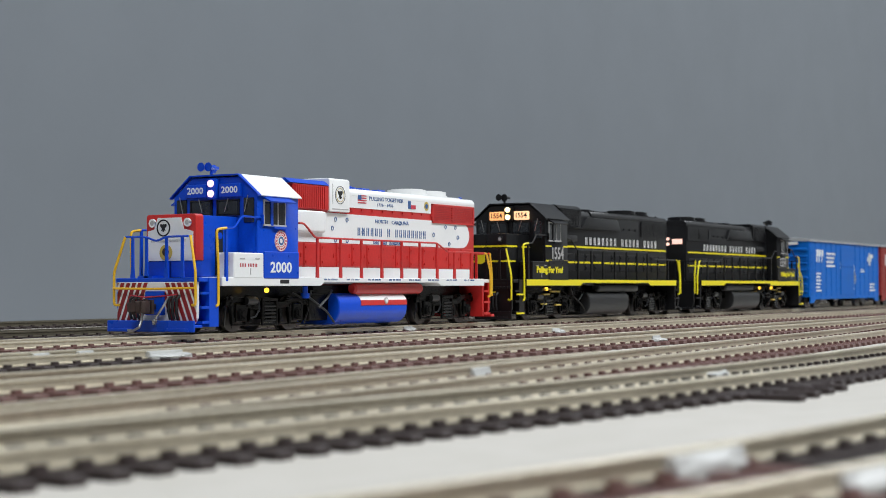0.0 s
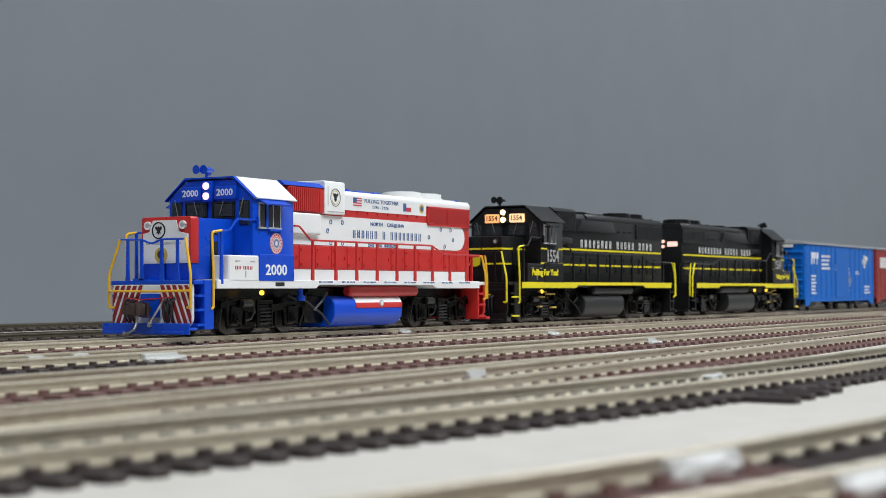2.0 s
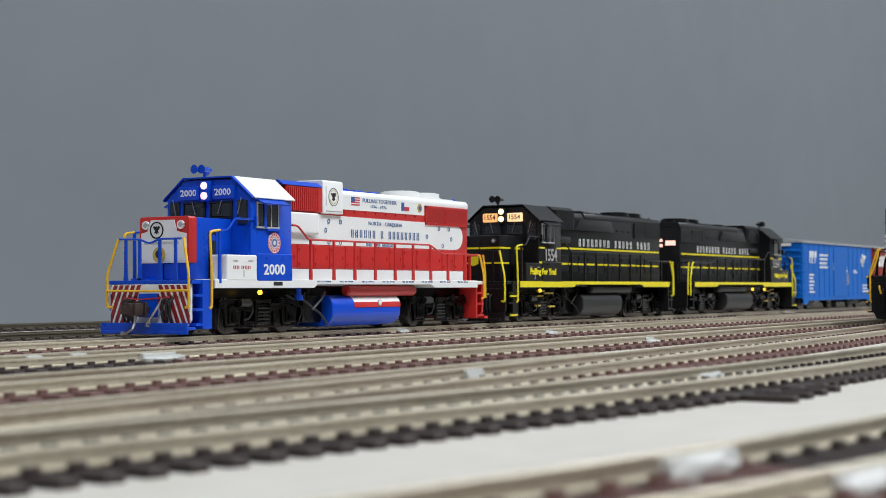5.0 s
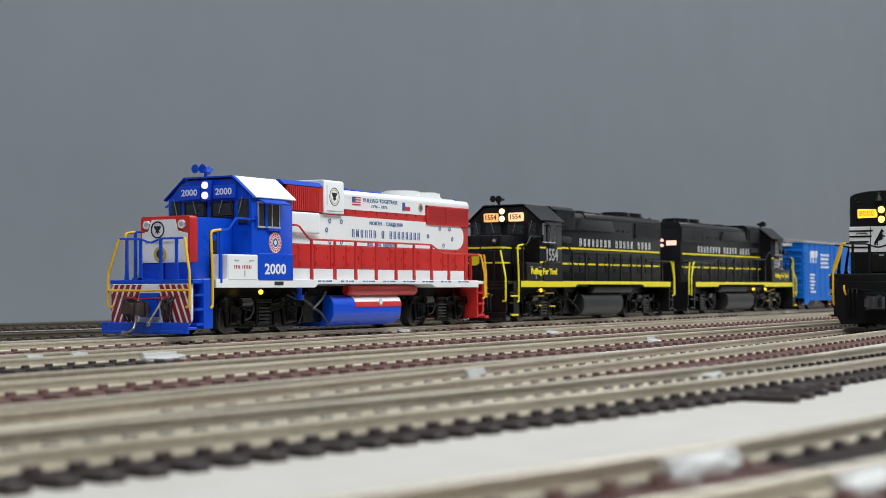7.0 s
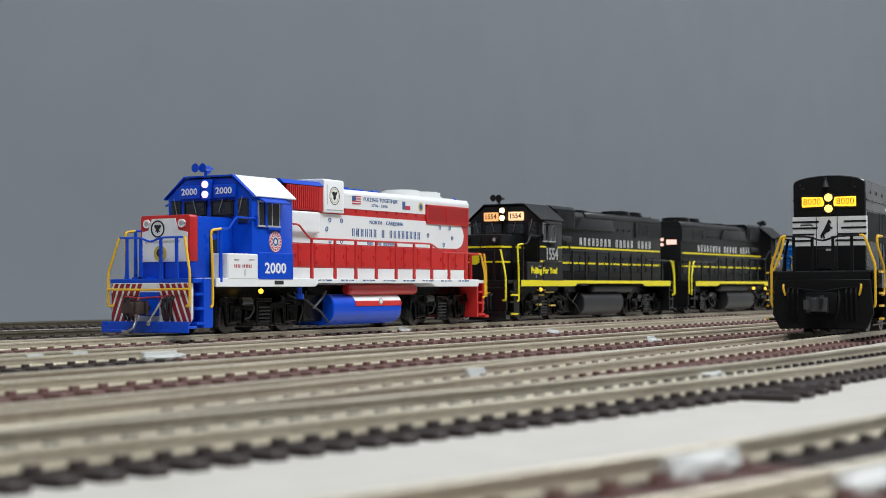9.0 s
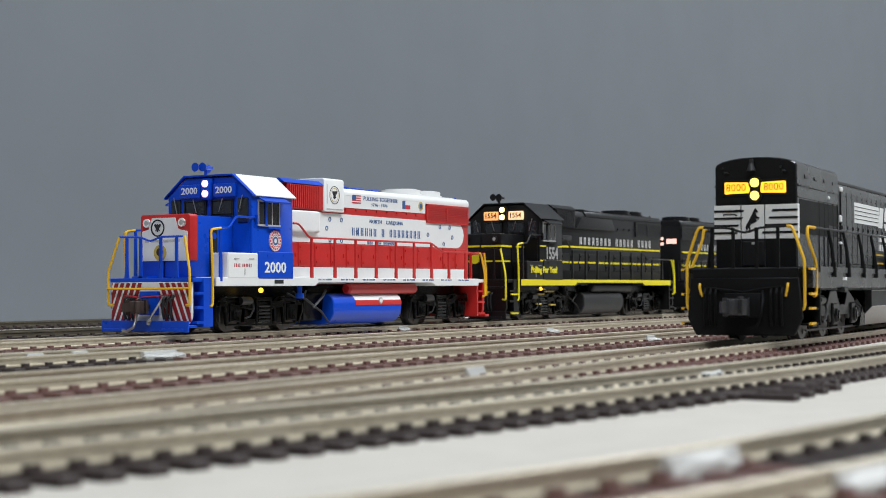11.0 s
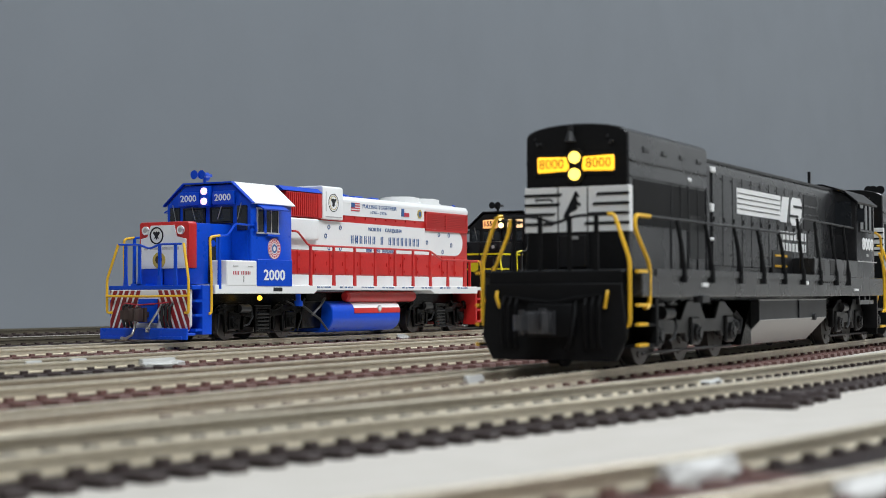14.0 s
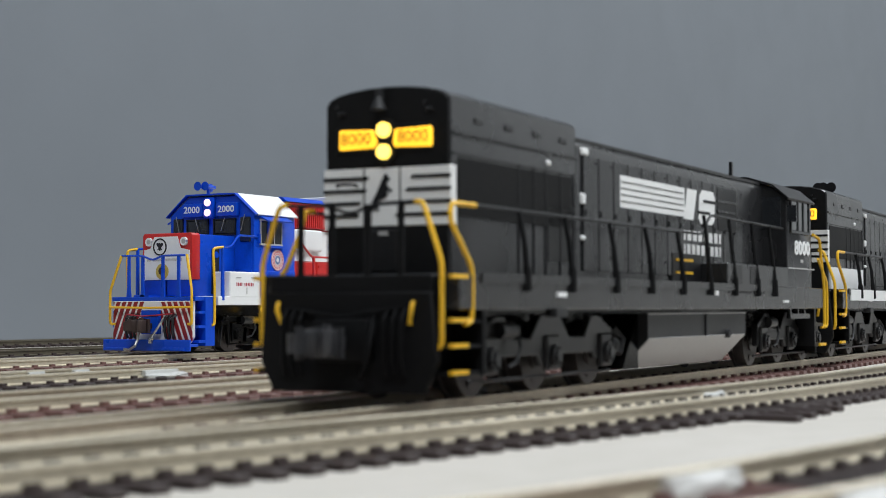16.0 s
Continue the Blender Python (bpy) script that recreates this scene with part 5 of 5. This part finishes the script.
def railway_track(pts, label, tie, near=None, metal=RAILMETAL, pitch=7.0, change=None, step=12.0):
    line = smooth_path(pts, step)
    t = thing("railway_track", label, "model track", None, "tracks")
    dirs = [(line[min(i + 1, len(line) - 1)] - line[max(i - 1, 0)]).normalized() for i in range(len(line))]
    for side in (-8.25, 8.25):
        s = Shape()
        n = len(RAIL_PROFILE)
        vs = []
        for p, d in zip(line, dirs):
            across = Vector((-d.y, d.x))
            vs += [((p + across * (side + a)).x, (p + across * (side + a)).y, b) for a, b in RAIL_PROFILE]
        fs = [(i * n + k, i * n + (k + 1) % n, (i + 1) * n + (k + 1) % n, (i + 1) * n + k) for i in range(len(line) - 1) for k in range(n)]
        part("rail", s.faces(vs, fs), metal, t, "dull nickel silver rail")
        # moulded plastic web that joins the ties under the rail
        web, wn = [(-1.5, 0.0), (1.5, 0.0), (1.5, 0.8), (-1.5, 0.8)], 4
        vs = []
        for p, d in zip(line, dirs):
            across = Vector((-d.y, d.x))
            vs += [((p + across * (side + a)).x, (p + across * (side + a)).y, b) for a, b in web]
        fs = [(i * wn + k, i * wn + (k + 1) % wn, (i + 1) * wn + (k + 1) % wn, (i + 1) * wn + k) for i in range(len(line) - 1) for k in range(wn)]
        part("tie_web", Shape().faces(vs, fs), (change[1] if change else tie).materials[0], t)
    rng = random.Random(int(abs(pts[0][1]) * 7) + 3)
    run, far_v, far_f = 0.0, [], []
    for (a, b), d in zip(zip(line, line[1:]), dirs):
        length = (b - a).length
        while run < length:
            p = a + (b - a) * (run / length)
            run += pitch + rng.uniform(-0.15, 0.15)
            ang = math.atan2(d.y, d.x) + rng.uniform(-0.012, 0.012)
            if near and near[0] < p.x < near[1]:
                ob = new("tie", change[1] if change and p.x > change[0] else tie)
                ob.parent = t
                ob.matrix_local = Matrix.Translation((p.x * MM, p.y * MM, 0)) @ Matrix.Rotation(ang, 4, "Z")
            elif p.x < 1500:
                c, sn = math.cos(ang), math.sin(ang)
                base = len(far_v)
                far_v += [((p.x + c * x - sn * y) * MM, (p.y + sn * x + c * y) * MM, z * MM) for x in (-1.65, 1.65) for y in (-14.8, 14.8) for z in (0, 1.0)]
                far_f += [tuple(base + i for i in f) for f in ((0, 1, 3, 2), (4, 6, 7, 5), (0, 4, 5, 1), (2, 3, 7, 6), (0, 2, 6, 4), (1, 5, 7, 3))]
        run -= length
    if far_v:
        me = bpy.data.meshes.new("tie_row")
        me.from_pydata(far_v, [], far_f)
        me.materials.append((change[1] if change else tie).materials[0])
        ob = new("tie_row", me)
        ob.parent = t
        tagged(ob, "", "", "", "stuff")
    return t, line


def joiner(x, y, turn, long=9.0, mat=JOINER, spill=True):
    """A clear plastic insulating rail joiner with a smear of glue."""
    j = thing("rail_joiner", "clear white plastic insulating joiner on a rail", "rail joiner", pose(x * MM, y * MM, 0, 0, 0, turn), "rail joiners")
    part("sleeve", Shape().prism([(-1.1, 1.0), (1.1, 1.0), (0.95, 1.5), (0.66, 2.2), (0.62, 2.7), (-0.62, 2.7), (-0.66, 2.2), (-0.95, 1.5)], -long / 2, long / 2, "x").bevel(0.15, 1), mat, j)
    if spill:
        rng = random.Random(int(x * 3 + y * 11))
        lumps = 1 if mat is WHITEGLUE else 4
        for k in range(lumps):
            cx, cy = long * (k / 3 - 0.5) * 0.8, -1.0 + rng.uniform(-0.7, 0.5)
            rx, ry, rz = long * rng.uniform(0.16, 0.26), rng.uniform(1.0, 2.0), rng.uniform(0.5, 1.0)
            if lumps == 1:
                cx, cy, rx, ry, rz = 0.0, -0.3, long * 0.5, 1.3, 1.3
            s = Shape().ball((0, 0, 0), 1.0, 16)
            for v in s.bm.verts:
                q = 1 + 0.3 * noise.noise(v.co * 2.0 + Vector((x + k, y, 0)))
                v.co = Vector((cx + v.co.x * rx * q, cy + v.co.y * ry * q, 1.3 + v.co.z * rz * q))
            part("glue", s, mat, j, "dried glue")


# ---- the standing train ----
STRIPES = dict(kind="stripes", number="2000", sill=WHITE, frontsill=BLUE, pilot=WHITE, step=BLUE, rearpilot=RED, nose=BLUE, cab=BLUE, cabroof=WHITE, board=BLUE, farboard=BLUE, boardlabel="blue number board", boardink=WHITE,
               winframe=SILVER, battery=WHITE, cabbase=BLUE, hood=RED, grille=RED, grilleback=REDINK, rail=RED, top=BLUE, box=WHITE, fan=WHITE, horn=BLUE, tank=BLUE, tankend=BLUE, airtank=RED, pipe=TRUCKGREY,
               frontrail=BLUE, cabrail=BLUE, rearlamp=SILVER, rearboard=RED, lamps=(-62.4,))
COAST = dict(kind="dark", number="1554", sill=BLACK, frontsill=BLACK, pilot=BLACK, step=BLACK, rearpilot=BLACK, nose=BLACK, cab=BLACK, cabroof=SATIN, board=BOARDPALE, farboard=BOARDORANGE, boardlabel="lit orange number board", boardink=RUST,
             winframe=SILVER, battery=BLACK, cabbase=BLACK, hood=SATIN, grille=BLACK, grilleback=DARKINK, rail=BLACK, top=SATIN, box=SATIN, fan=SATIN, horn=BLACK, tank=GREYBLACK, tankend=BLACK, airtank=GREYBLACK, pipe=TRUCK,
             frontrail=BLACK, cabrail=BLACK, rearlamp=SILVER, rearboard=BLACK, lamps=(-64.0,))
# rear headlights are unlit; their pink glow is put in through the board material
COAST_BACK = dict(COAST, rearlamp=BOARDPINK, rearboard=BOARDPINK, board=BLACK, farboard=BLACK, lamps=(-48.0, -26.0))

road_switcher("red, white and blue model diesel locomotive standing on track", STRIPES, pose(0, 0, RAIL * MM), "standing engines")
road_switcher("black model diesel locomotive with yellow stripes, coupled in line", COAST, pose(211 * MM, 0, RAIL * MM), "standing engines")
road_switcher("black yellow-striped model diesel locomotive, coupled back to front", COAST_BACK, pose(412 * MM, 0, RAIL * MM, 0, 0, 180), "standing engines")
box_car("blue ribbed model box car with silver roof and white markings", pose(530.5 * MM, 0, RAIL * MM), CARBLUE, CARROOF, True)
box_car("dull red model box car coupled behind the blue one", pose(711 * MM, 0, RAIL * MM), CARRED, CARROOF, False)

# ---- the moving train ----
LEAD = long_hood_engine("black model diesel locomotive, white-banded end leading, amber lamps lit", "8000")
TRAIL = long_hood_engine("second black model diesel locomotive with white band, coupled behind", "8190", True)
for side in (-1, 1):
    part("nose_band", Shape().box(2, 46, side * 10.9 - 0.3, side * 10.9 + 0.3, 18.8, 24.8), WHITE, TRAIL, "white painted band")
    part("walkway_band", Shape().box(0, 118, side * 16.75 - 0.25, side * 16.75 + 0.25, 15.6, 18.6), WHITE, TRAIL, "white painted sill band")

# ---- rails and ties ----
railway_track([(-900, 205), (1600, 205)], "model railway track with dark brown rails beside the wall", TIE_BLACK, (-10, 260), RAILDARK)
railway_track([(-900, 82), (1600, 82)], "model railway track with dark brown rails behind the train", TIE_BLACK, (-150, 120), RAILDARK)
railway_track([(-900, 0), (1600, 0)], "model railway track under the standing train", TIE_BROWN, (-240, 420))
railway_track([(-900, -75), (-255, -73.8), (-180, -71.5), (-80, -67.5), (0, -67), (250, -67), (420, -70), (1600, -78)], "model railway track on black, then brown ties", TIE_BLACK, (-330, 480), change=(-196, TIE_BROWN))
railway_track([(-900, -138), (-318, -137.3), (-181, -134.5), (-90, -135), (30, -134.5), (160, -134), (1600, -134.6)], "model railway track on brown ties", TIE_BROWN, (-400, 420))
CURVED, _ = railway_track(CURVE, "curving model railway track on brown ties", TIE_BROWN, (-330, 420))

# the outer rail of the switch beside the curve
n, vs = len(RAIL_PROFILE), []
OUTER = smooth_path([(-700, -184), (-350, -182.6), (-290, -181.4), (-238, -180.8), (-170, -181.6)], 12.0)
for p in OUTER:
    vs += [(p.x, p.y + a, b) for a, b in RAIL_PROFILE]
part("rail", Shape().faces(vs, [(i * n + k, i * n + (k + 1) % n, (i + 1) * n + (k + 1) % n, (i + 1) * n + k) for i in range(len(OUTER) - 1) for k in range(n)]), RAILMETAL, CURVED, "dull nickel silver rail")
TIE_END = mesh_of("tie", Shape().box(-1.5, 1.5, -3.2, 3.8, 0.0, 1.02), TIEBROWN)
for k in range(32):
    ob = new("tie", TIE_END)
    ob.parent = CURVED
    ob.matrix_local = Matrix.Translation(((-392 + 7.0 * k) * MM, -180.0 * MM, 0))
railway_track([(-600, -203), (-470, -207), (-420, -211.5), (-396, -214.5), (-371, -218), (-337, -222.5), (-289, -229), (-250, -232.5), (-200, -235.5), (0, -237), (1600, -255)], "model railway track on black ties, branching off", TIE_CLOSE, (-470, 300), pitch=5.2)
railway_track([(-700, -214), (-560, -238), (-460, -262), (-395, -277), (-367, -283), (-322, -289), (-200, -298), (600, -330)], "model railway track on brown ties beside bare table", TIE_BROWN, (-470, 100), change=(-352, TIE_BLACK))

for x, y, turn, long in ((-221, -65.4, 0, 5), (-206, -65.2, 0, 5), (-197, -81.6, 0, 12), (36, -8.3, 0, 6), (-240, -188.5, 3, 7),
                         (-222, -225.4, -3, 8), (-46, -143.2, 0, 6), (27, -75.2, 0, 6), (-362, -276.2, -9, 12), (-366, -291.6, -9, 13), (-338, -212.2, -8, 7)):
    joiner(x, y, turn, long, WHITEGLUE if y < -270 else JOINER, not -215 < y < -150)

for k in range(4):
    ob = new("switch_tie", mesh_of("switch_tie", Shape().box(-1.2, 1.2, -10, 10, 0.0, 1.0).bevel(0.12, 1), TIEBLACK))
    ob.matrix_world = pose((-262 + 9.0 * k) * MM, (-244.5 + 0.4 * k) * MM, 0, 0, 0, -5 - k)
    tagged(ob, "long black plastic tie end beside the branching track", "track tie", "loose ties")


# ---- what moves ----
def on_curve(line, x_front):
    """The pose of an engine whose two trucks stand on the line."""
    a = at_x(line, x_front + 33)
    b = at_x(line, a.x + 146.5)
    h = math.atan2(b.y - a.y, b.x - a.x)
    return a.x - 33 * math.cos(h), a.y - 33 * math.sin(h), math.degrees(h)


def motions():
    line = smooth_path(CURVE, 6.0)
    rows = [(t, *on_curve(line, 60.9 + 40.6 * (7.0 - t) + 2.6 * (7.0 - t) ** 2)) for t in (0.0, 1.5, 3.0, 4.5, 5.5)] + ENGINE_ROWS
    walk(LEAD, [(t, pose(x * MM, y * MM, RAIL * MM, 0, 0, h)) for t, x, y, h in rows])
    walk(TRAIL, [(t, pose(x * MM, y * MM, RAIL * MM, 0, 0, h)) for t, x, y, h in [(t, *on_curve(line, x0 + 225)) for t, x0, y0, h0 in rows]])
    for e in (LEAD, TRAIL):
        for w in [o for o in e.children_recursive if o.name.split(".")[0] == "wheel"]:
            at = w.location.copy()
            walk(w, [(k * 0.2, Matrix.Translation(at) @ Matrix.Rotation(-radians(82.0) * k, 4, "Y")) for k in range(81)])


motions()
